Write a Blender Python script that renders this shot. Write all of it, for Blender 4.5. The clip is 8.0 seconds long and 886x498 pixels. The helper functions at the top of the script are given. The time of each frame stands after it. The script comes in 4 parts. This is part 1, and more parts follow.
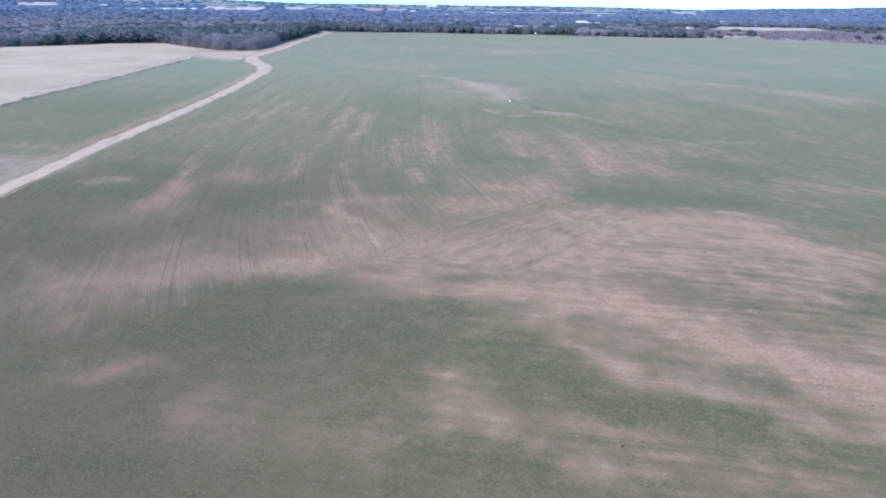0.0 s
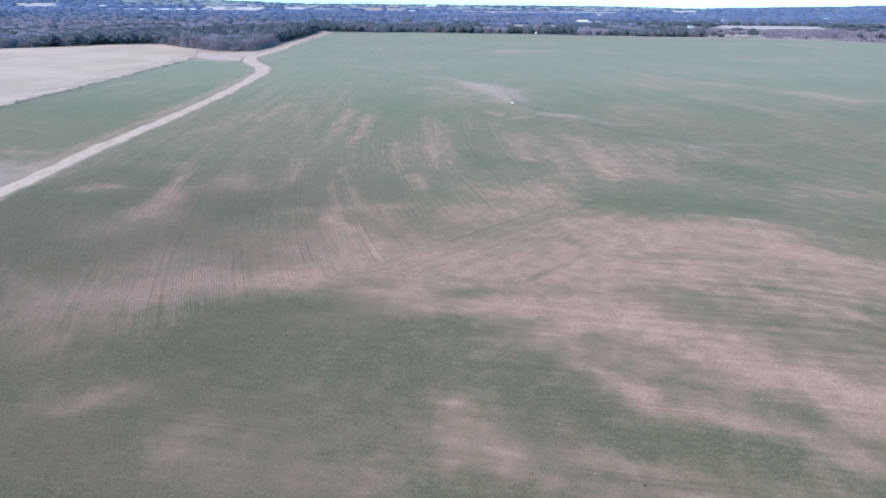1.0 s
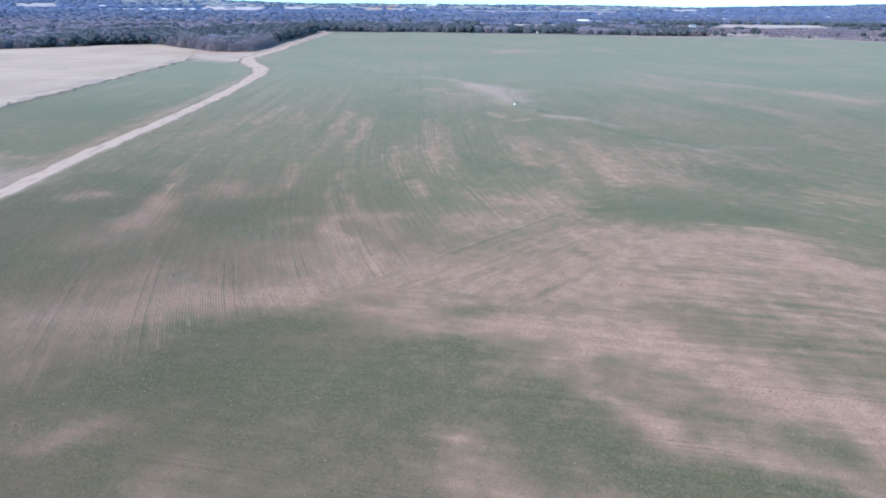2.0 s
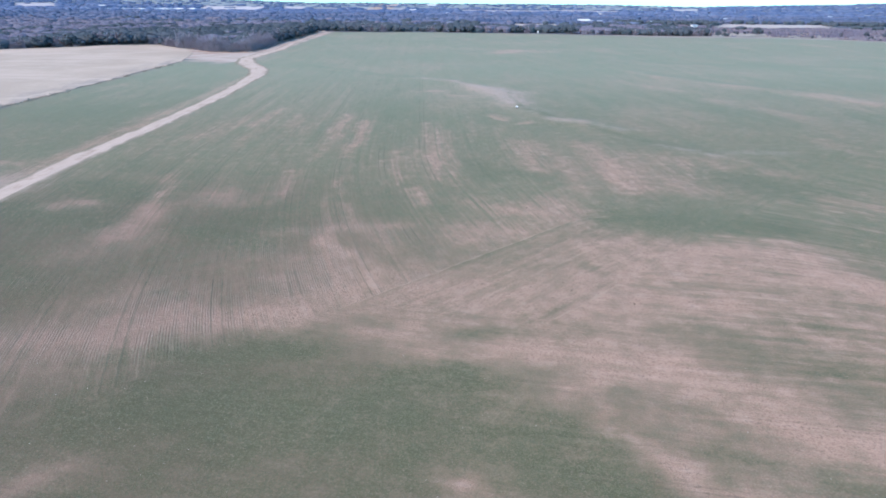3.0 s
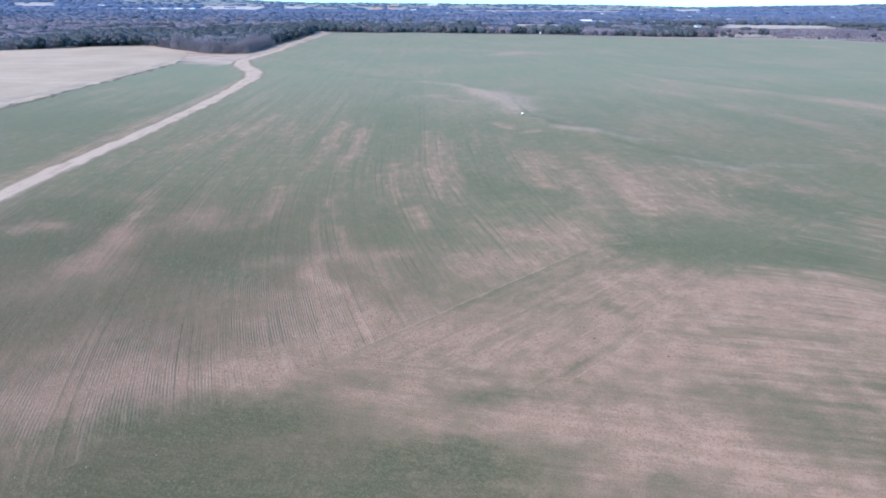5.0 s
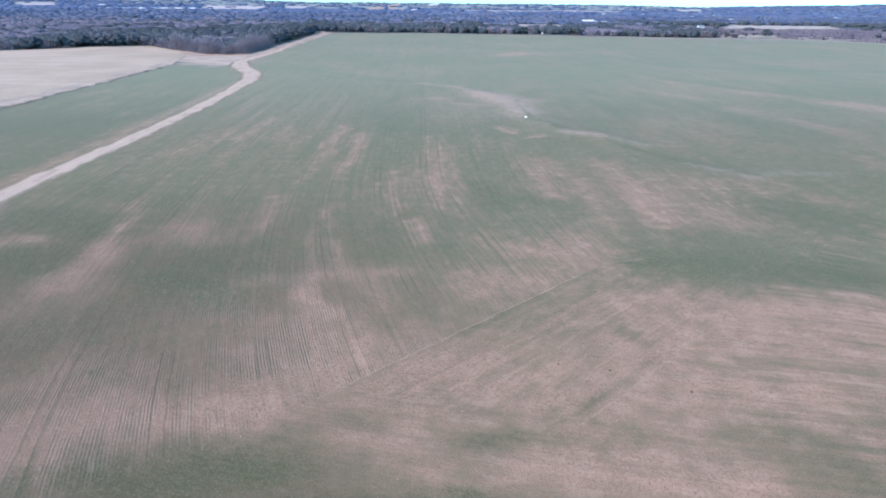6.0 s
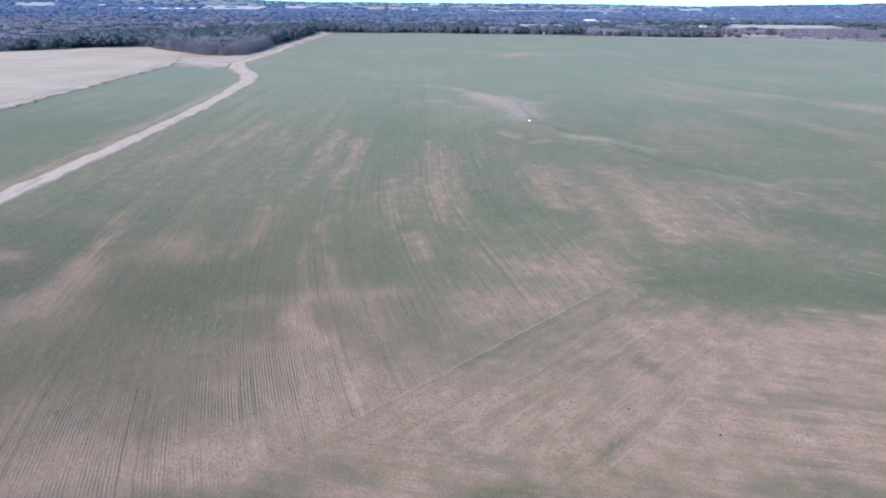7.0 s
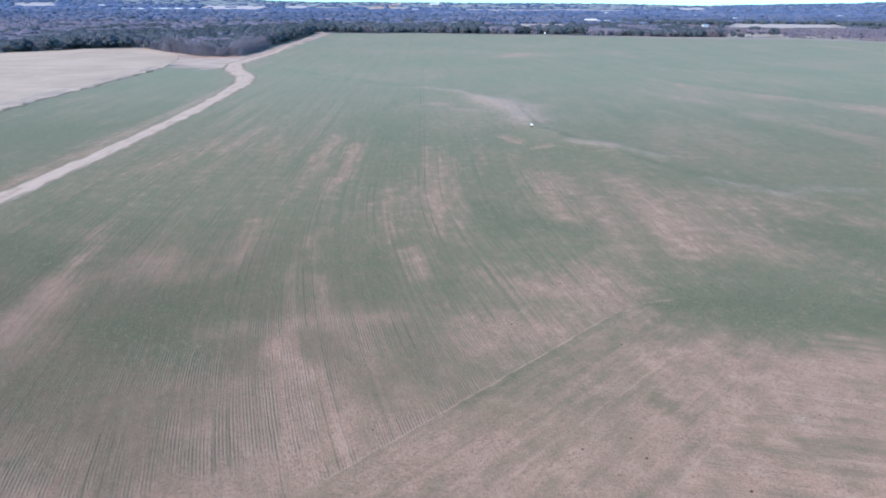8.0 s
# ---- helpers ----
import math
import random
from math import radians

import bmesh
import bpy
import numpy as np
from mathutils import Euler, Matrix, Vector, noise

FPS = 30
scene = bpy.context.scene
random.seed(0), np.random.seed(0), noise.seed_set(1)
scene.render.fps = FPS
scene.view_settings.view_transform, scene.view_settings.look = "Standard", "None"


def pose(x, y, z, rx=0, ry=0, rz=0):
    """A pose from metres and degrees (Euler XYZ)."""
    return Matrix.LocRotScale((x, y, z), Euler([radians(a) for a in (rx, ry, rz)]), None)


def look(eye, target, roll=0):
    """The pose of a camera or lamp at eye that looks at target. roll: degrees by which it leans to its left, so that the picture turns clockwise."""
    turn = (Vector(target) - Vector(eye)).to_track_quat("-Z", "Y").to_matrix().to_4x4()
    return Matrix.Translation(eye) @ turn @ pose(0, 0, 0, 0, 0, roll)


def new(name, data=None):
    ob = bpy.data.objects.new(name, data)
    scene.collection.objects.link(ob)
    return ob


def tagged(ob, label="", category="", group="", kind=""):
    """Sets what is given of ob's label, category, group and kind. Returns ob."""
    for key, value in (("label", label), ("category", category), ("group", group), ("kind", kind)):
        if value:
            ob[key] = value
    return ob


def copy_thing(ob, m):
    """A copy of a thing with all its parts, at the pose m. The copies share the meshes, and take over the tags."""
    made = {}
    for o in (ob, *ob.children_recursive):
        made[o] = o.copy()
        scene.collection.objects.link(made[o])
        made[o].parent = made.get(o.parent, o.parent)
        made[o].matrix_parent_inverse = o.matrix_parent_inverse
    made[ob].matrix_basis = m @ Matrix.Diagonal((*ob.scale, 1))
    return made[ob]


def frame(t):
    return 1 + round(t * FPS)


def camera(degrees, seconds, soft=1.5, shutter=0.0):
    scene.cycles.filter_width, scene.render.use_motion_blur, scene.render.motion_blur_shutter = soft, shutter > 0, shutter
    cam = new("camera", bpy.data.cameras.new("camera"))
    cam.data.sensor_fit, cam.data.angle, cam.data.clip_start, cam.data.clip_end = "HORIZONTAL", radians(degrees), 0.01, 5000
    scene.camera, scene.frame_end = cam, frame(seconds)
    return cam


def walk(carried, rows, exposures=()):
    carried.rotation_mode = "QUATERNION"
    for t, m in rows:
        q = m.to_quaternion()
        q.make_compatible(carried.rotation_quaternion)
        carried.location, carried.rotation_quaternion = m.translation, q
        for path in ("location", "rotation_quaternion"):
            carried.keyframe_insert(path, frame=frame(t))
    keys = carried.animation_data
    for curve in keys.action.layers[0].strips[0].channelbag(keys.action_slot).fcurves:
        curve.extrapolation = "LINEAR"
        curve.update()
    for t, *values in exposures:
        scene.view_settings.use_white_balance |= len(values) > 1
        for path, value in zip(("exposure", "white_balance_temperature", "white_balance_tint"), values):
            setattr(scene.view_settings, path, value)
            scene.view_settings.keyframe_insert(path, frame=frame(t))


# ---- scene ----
cam = camera(75.6, 8.0, soft=1.8)
PATH = [
    (0, (-0.003, -0.055, 40.081), (0.076, 1.781, 39.291), 0.9),
    (0.5, (-0.203, 2.401, 40.102), (-0.125, 4.236, 39.312), 0.7),
    (1, (-0.338, 5.047, 40.134), (-0.26, 6.882, 39.343), 0.7),
    (1.5, (-0.41, 7.817, 40.168), (-0.333, 9.652, 39.376), 0.6),
    (3, (-0.445, 16.575, 40.345), (-0.369, 18.409, 39.551), 0.6),
    (3.5, (-0.413, 19.709, 40.444), (-0.338, 21.543, 39.65), 0.6),
    (4, (-0.379, 22.83, 40.555), (-0.305, 24.664, 39.76), 0.6),
    (4.5, (-0.359, 26.044, 40.668), (-0.284, 27.878, 39.874), 0.6),
    (6, (-0.34, 36.081, 41.051), (-0.268, 37.915, 40.256), 0.7),
    (6.5, (-0.27, 39.567, 41.148), (-0.2, 41.401, 40.353), 0.6),
    (7, (-0.18, 43.111, 41.277), (-0.111, 44.945, 40.481), 0.6),
    (7.5, (0.083, 46.758, 41.378), (0.149, 48.591, 40.581), 0.5),
    (8, (0.525, 50.405, 41.464), (0.591, 52.238, 40.667), 0.5),
]
walk(cam, [(t, look(eye, target, roll)) for t, eye, target, roll in PATH], [(0.0, 1.13, 6440, 24), (3.5, 1.12, 6440, 24), (6.0, 1.07, 6440, 24), (8.0, 1.03, 6440, 24)])

# ---- light: thin winter haze, soft sun from the west ----
SUN_ELEVATION, SUN_AZIMUTH = radians(40), radians(-125)
world = bpy.data.worlds.new("sky")
scene.world = world
world.use_nodes = True
sky = world.node_tree.nodes.new("ShaderNodeTexSky")
sky.sky_type, sky.sun_disc = "NISHITA", False
sky.sun_elevation, sky.sun_rotation = SUN_ELEVATION, SUN_AZIMUTH
sky.altitude, sky.air_density, sky.dust_density, sky.ozone_density = 200, 1.0, 0.4, 1.6
background = world.node_tree.nodes["Background"]
tint = world.node_tree.nodes.new("ShaderNodeMix")
tint.data_type, tint.blend_type = "RGBA", "MULTIPLY"
tint.inputs[0].default_value = 1.0
tint.inputs[7].default_value = (0.37, 0.92, 1.03, 1.0)  # thin high haze turns the whole sky towards cyan
world.node_tree.links.new(sky.outputs["Color"], tint.inputs[6])
world.node_tree.links.new(tint.outputs[2], background.inputs["Color"])
background.inputs["Strength"].default_value = 0.15
sun = new("sun", bpy.data.lights.new("sun", "SUN"))
sun.data.energy, sun.data.angle, sun.data.color = 2.25, radians(12), (1.0, 0.79, 0.58)
sun.matrix_world = look((math.sin(SUN_AZIMUTH) * math.cos(SUN_ELEVATION) * 100, math.cos(SUN_AZIMUTH) * math.cos(SUN_ELEVATION) * 100, math.sin(SUN_ELEVATION) * 100), (0, 0, 0))


# ---- materials ----
class Shader:
    """A node material; its methods add a node and return the socket that comes out of it."""

    def __init__(self, name, roughness=0.9, specular=0.2):
        self.material = bpy.data.materials.new(name)
        self.material.use_nodes = True
        self.tree = self.material.node_tree
        self.surface = self.tree.nodes["Principled BSDF"]
        self.surface.inputs["Roughness"].default_value = roughness
        self.surface.inputs["Specular IOR Level"].default_value = specular

    def put(self, socket, value):
        if isinstance(value, bpy.types.NodeSocket):
            self.tree.links.new(value, socket)
        elif value is not None:
            socket.default_value = (*value, 1.0) if isinstance(value, tuple) and len(value) == 3 and socket.type == "RGBA" else value

    def place(self):
        return self.tree.nodes.new("ShaderNodeNewGeometry").outputs["Position"]

    def island(self):
        return self.tree.nodes.new("ShaderNodeNewGeometry").outputs["Random Per Island"]

    def chance(self):
        return self.tree.nodes.new("ShaderNodeObjectInfo").outputs["Random"]

    def split(self, vector):
        node = self.tree.nodes.new("ShaderNodeSeparateXYZ")
        self.put(node.inputs[0], vector)
        return node.outputs

    def join(self, x, y, z):
        node = self.tree.nodes.new("ShaderNodeCombineXYZ")
        for socket, value in zip(node.inputs, (x, y, z)):
            self.put(socket, value)
        return node.outputs[0]

    def layer(self, name):
        node = self.tree.nodes.new("ShaderNodeAttribute")
        node.attribute_name = name
        return node.outputs["Fac"]

    def math(self, kind, a, b=None, c=None):
        node = self.tree.nodes.new("ShaderNodeMath")
        node.operation = kind
        for socket, value in zip(node.inputs, (a, b, c)):
            self.put(socket, value)
        return node.outputs[0]

    def add(self, a, b):
        return self.math("ADD", a, b)

    def mul(self, a, b):
        return self.math("MULTIPLY", a, b)

    def fit(self, value, low, high, to_low=0.0, to_high=1.0, smooth=True):
        node = self.tree.nodes.new("ShaderNodeMapRange")
        node.interpolation_type = "SMOOTHSTEP" if smooth else "LINEAR"
        for socket, v in zip(node.inputs, (value, low, high, to_low, to_high)):
            self.put(socket, v)
        return node.outputs[0]

    def noise(self, vector, scale, detail=4.0, rough=0.55, distort=0.0):
        node = self.tree.nodes.new("ShaderNodeTexNoise")
        self.put(node.inputs["Vector"], vector)
        for key, v in (("Scale", scale), ("Detail", detail), ("Roughness", rough), ("Distortion", distort)):
            node.inputs[key].default_value = v
        return node.outputs["Fac"]

    def line_noise(self, w, scale, detail=2.0):
        node = self.tree.nodes.new("ShaderNodeTexNoise")
        node.noise_dimensions = "1D"
        self.put(node.inputs["W"], w)
        node.inputs["Scale"].default_value, node.inputs["Detail"].default_value = scale, detail
        return node.outputs["Fac"]

    def mix(self, amount, a, b):
        node = self.tree.nodes.new("ShaderNodeMix")
        node.data_type = "RGBA"
        self.put(node.inputs["Factor"], amount)
        colours = [s for s in node.inputs if s.type == "RGBA"]
        self.put(colours[0], a)
        self.put(colours[1], b)
        return [s for s in node.outputs if s.type == "RGBA"][0]

    def bump(self, height, distance, strength=0.6):
        node = self.tree.nodes.new("ShaderNodeBump")
        node.inputs["Strength"].default_value, node.inputs["Distance"].default_value = strength, distance
        self.put(node.inputs["Height"], height)
        self.put(self.surface.inputs["Normal"], node.outputs["Normal"])

    def done(self, colour):
        self.put(self.surface.inputs["Base Color"], colour)
        return self.material


# The drill rows: north of the seam they run away to the north, along it they follow it, south of it they curve with the slope.
SEAM_X, SEAM_Y, SEAM_NX, SEAM_NY = -12.0, 89.1, -0.63, 0.777
ROW = 0.38


def ground_material():
    s = Shader("winter_wheat_ground", 0.8, 0.20)
    p = s.place()
    x, y, _ = s.split(p)
    bare, lush, wheat, pale = s.layer("bare"), s.layer("lush"), s.layer("wheat"), s.layer("pale")
    # row coordinates
    ya = s.math("MINIMUM", s.add(y, -90.0), 100.0)
    bend = s.mul(s.fit(x, 5.0, 50.0, 1.0, 0.15, False), s.fit(x, -45.0, -20.0, 0.7, 1.0, False))
    phi_a = s.add(x, s.mul(bend, s.add(s.mul(ya, 0.36), s.mul(s.mul(ya, ya), -0.0018))))
    xb = s.math("MAXIMUM", s.add(x, -24.0), 0.0)
    phi_b = s.add(s.mul(s.add(x, -SEAM_X), SEAM_NX), s.mul(s.add(y, -SEAM_Y), SEAM_NY))
    turn = s.mul(s.mul(xb, xb), 0.016)
    xc = s.math("MAXIMUM", s.add(x, -55.0), 0.0)
    phi_c = s.add(s.add(y, s.mul(x, 0.20)), s.mul(s.mul(xc, xc), 0.010))
    wobble = s.add(s.noise(p, 0.05, 2.0), -0.5)
    side = s.add(s.add(phi_b, s.mul(turn, s.fit(phi_b, -16.0, -6.0))), s.mul(wobble, 1.5))
    in_a = s.mul(s.math("GREATER_THAN", side, 0.0), s.math("GREATER_THAN", s.add(y, s.mul(wobble, 8.0)), s.fit(x, -24.0, -48.0, 80.0, 62.0)))
    in_b = s.mul(s.mul(s.math("LESS_THAN", side, 0.0), s.math("GREATER_THAN", side, -22.0)), s.math("GREATER_THAN", s.add(s.add(y, s.mul(x, 0.25)), s.mul(s.add(s.noise(p, 0.25, 4.0), -0.5), 14.0)), 89.0))
    phi = s.add(s.mul(phi_a, in_a), s.mul(s.add(s.mul(phi_b, in_b), s.mul(phi_c, s.math("SUBTRACT", 1.0, in_b))), s.math("SUBTRACT", 1.0, in_a)))
    phi = s.add(phi, s.mul(s.add(s.noise(p, 0.35, 2.0), -0.5), 0.18))
    rows = s.math("SINE", s.mul(phi, 2 * math.pi / ROW))
    rows = s.add(s.fit(rows, -0.7, 0.7, -0.85, 0.85), s.mul(s.add(s.line_noise(phi, 3.0, 1.0), -0.5), 2.2))
    passes = s.line_noise(phi, 0.55, 3.0)
    tram = s.mul(s.math("ABSOLUTE", s.add(s.math("FRACT", s.mul(phi, 1 / 12.0)), -0.5)), 12.0)
    tram = s.mul(s.math("COMPARE", s.add(tram, s.mul(s.add(s.noise(p, 0.5, 3.0), -0.5), 0.35)), 0.75, 0.13), s.mul(s.fit(s.noise(p, 0.04, 2.0), 0.42, 0.55), s.add(s.mul(s.mul(in_a, s.fit(x, 5.0, 20.0, 1.0, 0.3)), 0.85), s.mul(s.mul(in_b, s.fit(x, 55.0, 30.0)), 0.25))))
    # wheel lines of the southern part
    wheel = s.mul(s.math("ABSOLUTE", s.add(s.math("FRACT", s.add(s.mul(s.add(phi_c, -48.5), 1 / 11.1), 0.5)), -0.5)), 11.1)
    wheel = s.math("COMPARE", s.add(wheel, s.mul(s.add(s.noise(p, 0.6, 3.0), -0.5), 0.3)), 0.36, 0.11)
    wheel = s.mul(wheel, s.mul(s.fit(y, 66.0, 60.0), s.fit(s.noise(p, 0.07, 3.0), 0.42, 0.60)))
    # breakup of the stand, drawn out along the rows
    run = s.add(s.mul(s.add(x, y), 0.7), s.mul(s.add(s.noise(p, 0.02, 2.0), -0.5), 30.0))
    big = s.noise(p, 0.022, 4.0, 0.55, 0.3)
    belts = s.noise(s.join(s.mul(phi, 0.16), s.mul(run, 0.022), 3.0), 1.0, 4.0, 0.55)
    along = s.noise(s.join(s.mul(phi, 0.75), s.mul(run, 0.13), 0.0), 1.0, 5.0, 0.6)
    drawn = s.noise(s.join(s.mul(phi, 2.4), s.mul(run, 0.32), 7.0), 1.0, 4.0, 0.6)
    mid = s.noise(p, 0.30, 6.0, 0.62)
    fine = s.noise(p, 2.6, 6.0, 0.70)
    grit = s.noise(p, 11.0, 3.0, 0.7)
    crumb = s.noise(p, 5.5, 2.0, 0.6)
    patchy = s.add(s.mul(s.add(mid, -0.5), 1.0), s.mul(s.add(along, -0.5), s.add(s.mul(in_b, -0.5), 0.75)))
    thin = s.add(s.mul(bare, s.fit(patchy, -0.35, 0.35, 0.62, 1.25)), s.fit(y, 140.0, 330.0, 0.09, 0.06))
    level = s.math("MAXIMUM", s.fit(x, -40.0, -10.0), s.math("MAXIMUM", s.fit(y, 300.0, 380.0), s.fit(x, -95.0, -105.0)))
    distant = s.noise(s.join(s.mul(x, 0.022), s.mul(y, 0.011), 4.0), 1.0, 5.0, 0.6)
    thin = s.add(thin, s.mul(s.add(distant, -0.5), s.mul(s.fit(y, 150.0, 260.0, 0.0, 1.5), level)))
    mottle = s.noise(s.join(s.mul(x, 0.10), s.mul(y, 0.03), 9.0), 1.0, 4.0, 0.6)
    thin = s.add(thin, s.mul(s.add(mottle, -0.5), s.mul(s.fit(y, 150.0, 260.0, 0.0, 0.8), level)))
    # long pale streaks beside the road
    streak = s.noise(s.join(s.mul(phi_a, 0.24), s.mul(y, 0.012), 1.0), 1.0, 4.0, 0.6)
    thin = s.add(thin, s.mul(s.add(streak, -0.44), s.mul(s.math("SUBTRACT", 1.0, level), s.fit(y, 160.0, 210.0, 0.0, 1.0))))
    thin = s.add(thin, s.mul(s.add(big, -0.5), 0.3))
    calm = s.math("SUBTRACT", 1.0, s.mul(in_a, s.fit(x, -2.0, 20.0, 0.0, 0.75)))  # the drill lines fade east of the middle
    in_c = s.math("SUBTRACT", s.math("SUBTRACT", 1.0, in_a), in_b)
    calm = s.mul(calm, s.math("SUBTRACT", 1.0, s.mul(in_c, s.fit(x, 28.0, 6.0, 0.0, 0.6))))
    thin = s.add(thin, s.mul(s.mul(s.add(belts, -0.5), 0.4), s.add(s.mul(calm, 0.6), 0.4)))
    thin = s.add(thin, s.mul(s.mul(s.add(along, -0.5), s.add(s.mul(in_c, s.fit(x, 25.0, 45.0, 0.0, 0.7)), 0.5)), calm))
    thin = s.add(thin, s.mul(s.mul(in_a, s.fit(x, -26.0, -9.0)), s.fit(y, 144.0, 112.0, 0.0, 0.12)))
    thin = s.add(thin, s.mul(s.add(mid, -0.5), 0.85))
    drift = s.noise(s.join(s.mul(x, 0.010), s.mul(y, 0.055), 8.0), 1.0, 5.0, 0.6)
    thin = s.add(thin, s.mul(s.add(drift, -0.5), s.fit(x, -92.0, -102.0, 0.0, 0.5)))
    thin = s.add(thin, s.mul(s.mul(s.add(passes, -0.5), s.add(s.mul(s.mul(in_b, s.fit(x, 48.0, 25.0)), 0.65), 0.28)), calm))
    show = s.add(s.mul(s.mul(in_a, calm), s.mul(s.fit(x, -48.0, -26.0, 0.13, 0.19), s.fit(y, 145.0, 108.0, 0.45, 1.0))), s.add(s.mul(in_c, 0.02), 0.02))
    show = s.mul(show, s.fit(bare, 0.0, 0.45, s.fit(y, 125.0, 105.0, 0.4, 0.8), 1.2))
    show = s.mul(show, s.fit(s.add(y, s.mul(wobble, 8.0)), s.fit(x, -24.0, -48.0, 79.0, 61.0), s.fit(x, -24.0, -48.0, 92.0, 78.0), 0.15, 1.0))
    show = s.mul(show, s.fit(s.noise(p, 0.08, 3.0), 0.36, 0.62, 0.05, 1.3))
    show = s.mul(show, s.fit(s.noise(s.join(s.mul(phi, 1.1), s.mul(run, 0.25), 2.0), 1.0, 3.0), 0.35, 0.65, 0.0, 1.6))
    thin = s.add(thin, s.mul(rows, show))
    # uneven drill passes run on up the slope
    lines = s.mul(s.add(s.line_noise(phi_a, 1.5, 3.0), -0.5), s.fit(s.noise(s.join(s.mul(phi_a, 0.11), s.mul(y, 0.02), 6.0), 1.0, 3.0), 0.38, 0.62, 0.15, 1.0))
    lines = s.mul(lines, s.mul(s.mul(in_a, s.fit(x, 45.0, 20.0, 0.25, 1.0)), s.mul(s.fit(y, 100.0, 125.0), s.fit(y, 290.0, 200.0))))
    thin = s.add(thin, s.mul(lines, s.fit(bare, 0.0, 0.35, 0.7, 1.5)))
    thin = s.add(thin, s.mul(s.mul(s.add(drawn, -0.5), s.add(s.mul(in_c, s.fit(x, 25.0, 45.0, 0.0, 0.45)), 0.36)), calm))
    thin = s.add(thin, s.mul(tram, -0.25))
    thin = s.add(thin, s.mul(s.add(fine, -0.5), 1.5))
    thin = s.add(thin, s.mul(s.add(grit, -0.5), s.add(s.mul(in_c, -1.0), 2.35)))
    thin = s.add(thin, s.mul(s.add(s.noise(p, 0.14, 4.0, 0.6, 0.5), -0.5), s.mul(in_c, 0.5)))
    # pale lines where one pass of the drill meets the next
    edge = s.add(phi_b, s.mul(s.add(mid, -0.5), 0.9))
    seam = s.mul(s.math("COMPARE", s.add(edge, turn), 0.0, 0.13), s.fit(s.noise(p, 0.16, 3.0), 0.36, 0.58, 0.25, 1.0))
    seam = s.add(seam, s.mul(s.math("COMPARE", edge, -22.0, 0.15), s.fit(s.noise(p, 0.12, 2.0), 0.36, 0.60, 0.0, 0.65)))
    seam = s.add(seam, s.mul(s.math("COMPARE", edge, -11.0, 0.14), s.mul(s.fit(s.noise(p, 0.12, 2.0), 0.45, 0.6), 0.6)))
    seam = s.mul(seam, s.mul(s.fit(s.add(y, s.mul(x, 0.25)), 82.0, 90.0), s.fit(x, 46.0, 34.0)))
    seam = s.mul(seam, s.fit(fine, 0.35, 0.6, 0.35, 1.0))
    thin = s.add(thin, s.mul(seam, 0.5))
    thin = s.math("SUBTRACT", thin, s.mul(lush, 0.60))
    cover = s.fit(thin, -0.30, 1.05)
    soil = s.mix(s.noise(p, 0.09, 4.0), (0.400, 0.248, 0.174), (0.500, 0.318, 0.230))
    soil = s.mix(s.mul(s.fit(s.add(fine, s.mul(s.add(grit, -0.5), 1.3)), 0.46, 0.66), s.add(s.mul(in_c, -0.12), 0.74)), soil, (0.19, 0.14, 0.098))
    soil = s.mix(s.mul(s.fit(s.noise(s.join(s.mul(phi, 0.30), s.mul(run, 0.10), 5.0), 1.0, 5.0, 0.65), 0.48, 0.70), 0.5), soil, (0.25, 0.185, 0.13))
    soil = s.mix(s.mul(s.fit(patchy, 0.0, 0.4), 0.6), soil, (0.53, 0.385, 0.302))
    view_dark = s.mul(s.fit(s.add(x, s.mul(s.add(big, -0.5), 30.0)), -10.0, -40.0), s.fit(y, 170.0, 125.0))  # south-west darkening from the steep viewing angle, put into soil and leaf colour
    soil = s.mix(s.mul(view_dark, 0.76), soil, (0.272, 0.176, 0.130))
    soil = s.mix(s.mul(s.fit(drawn, 0.5, 0.75), 0.35), soil, (0.30, 0.22, 0.165))
    soil = s.mix(s.fit(y, 200.0, 300.0, 0.0, 0.5), soil, (0.415, 0.335, 0.262))  # paler and less red on the far slope
    silt = s.layer("silt")  # pale silt washed into the terrace channels
    soil = s.mix(s.mul(silt, 0.55), soil, (0.400, 0.340, 0.290))
    leaf = s.mix(s.noise(p, 0.06, 4.0), (0.108, 0.132, 0.076), (0.144, 0.166, 0.095))
    near_dark = s.fit(s.add(y, s.mul(s.add(big, -0.5), 70.0)), 135.0, 70.0)  # darker southwards: shade seen between plants from above, put into the leaf colour
    leaf = s.mix(s.mul(near_dark, 0.8), leaf, s.mix(mid, (0.070, 0.082, 0.039), (0.102, 0.106, 0.050)))
    leaf = s.mix(s.mul(lush, 0.8), leaf, (0.090, 0.101, 0.057))
    leaf = s.mix(s.mul(s.fit(fine, 0.46, 0.62), 0.5), leaf, (0.190, 0.192, 0.107))
    leaf = s.mix(s.mul(s.fit(s.math("SUBTRACT", s.layer("sparse"), s.mul(lush, 0.5)), 0.15, 0.75), s.fit(y, 260.0, 140.0, 0.25, 0.75)), leaf, s.mix(mid, (0.168, 0.139, 0.088), (0.228, 0.187, 0.126)))
    # haze over the far crop put into the leaf colour, lighter and bluer
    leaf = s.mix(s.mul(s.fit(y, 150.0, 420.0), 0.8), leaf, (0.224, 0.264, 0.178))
    leaf = s.mix(s.mul(view_dark, 0.34), leaf, (0.064, 0.065, 0.034))
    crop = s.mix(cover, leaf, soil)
    # darker furrows and paler crumb between the rows
    ribs = s.add(s.mul(rows, show), s.add(s.mul(s.add(fine, -0.5), 0.5), s.mul(s.add(grit, -0.5), 0.4)))
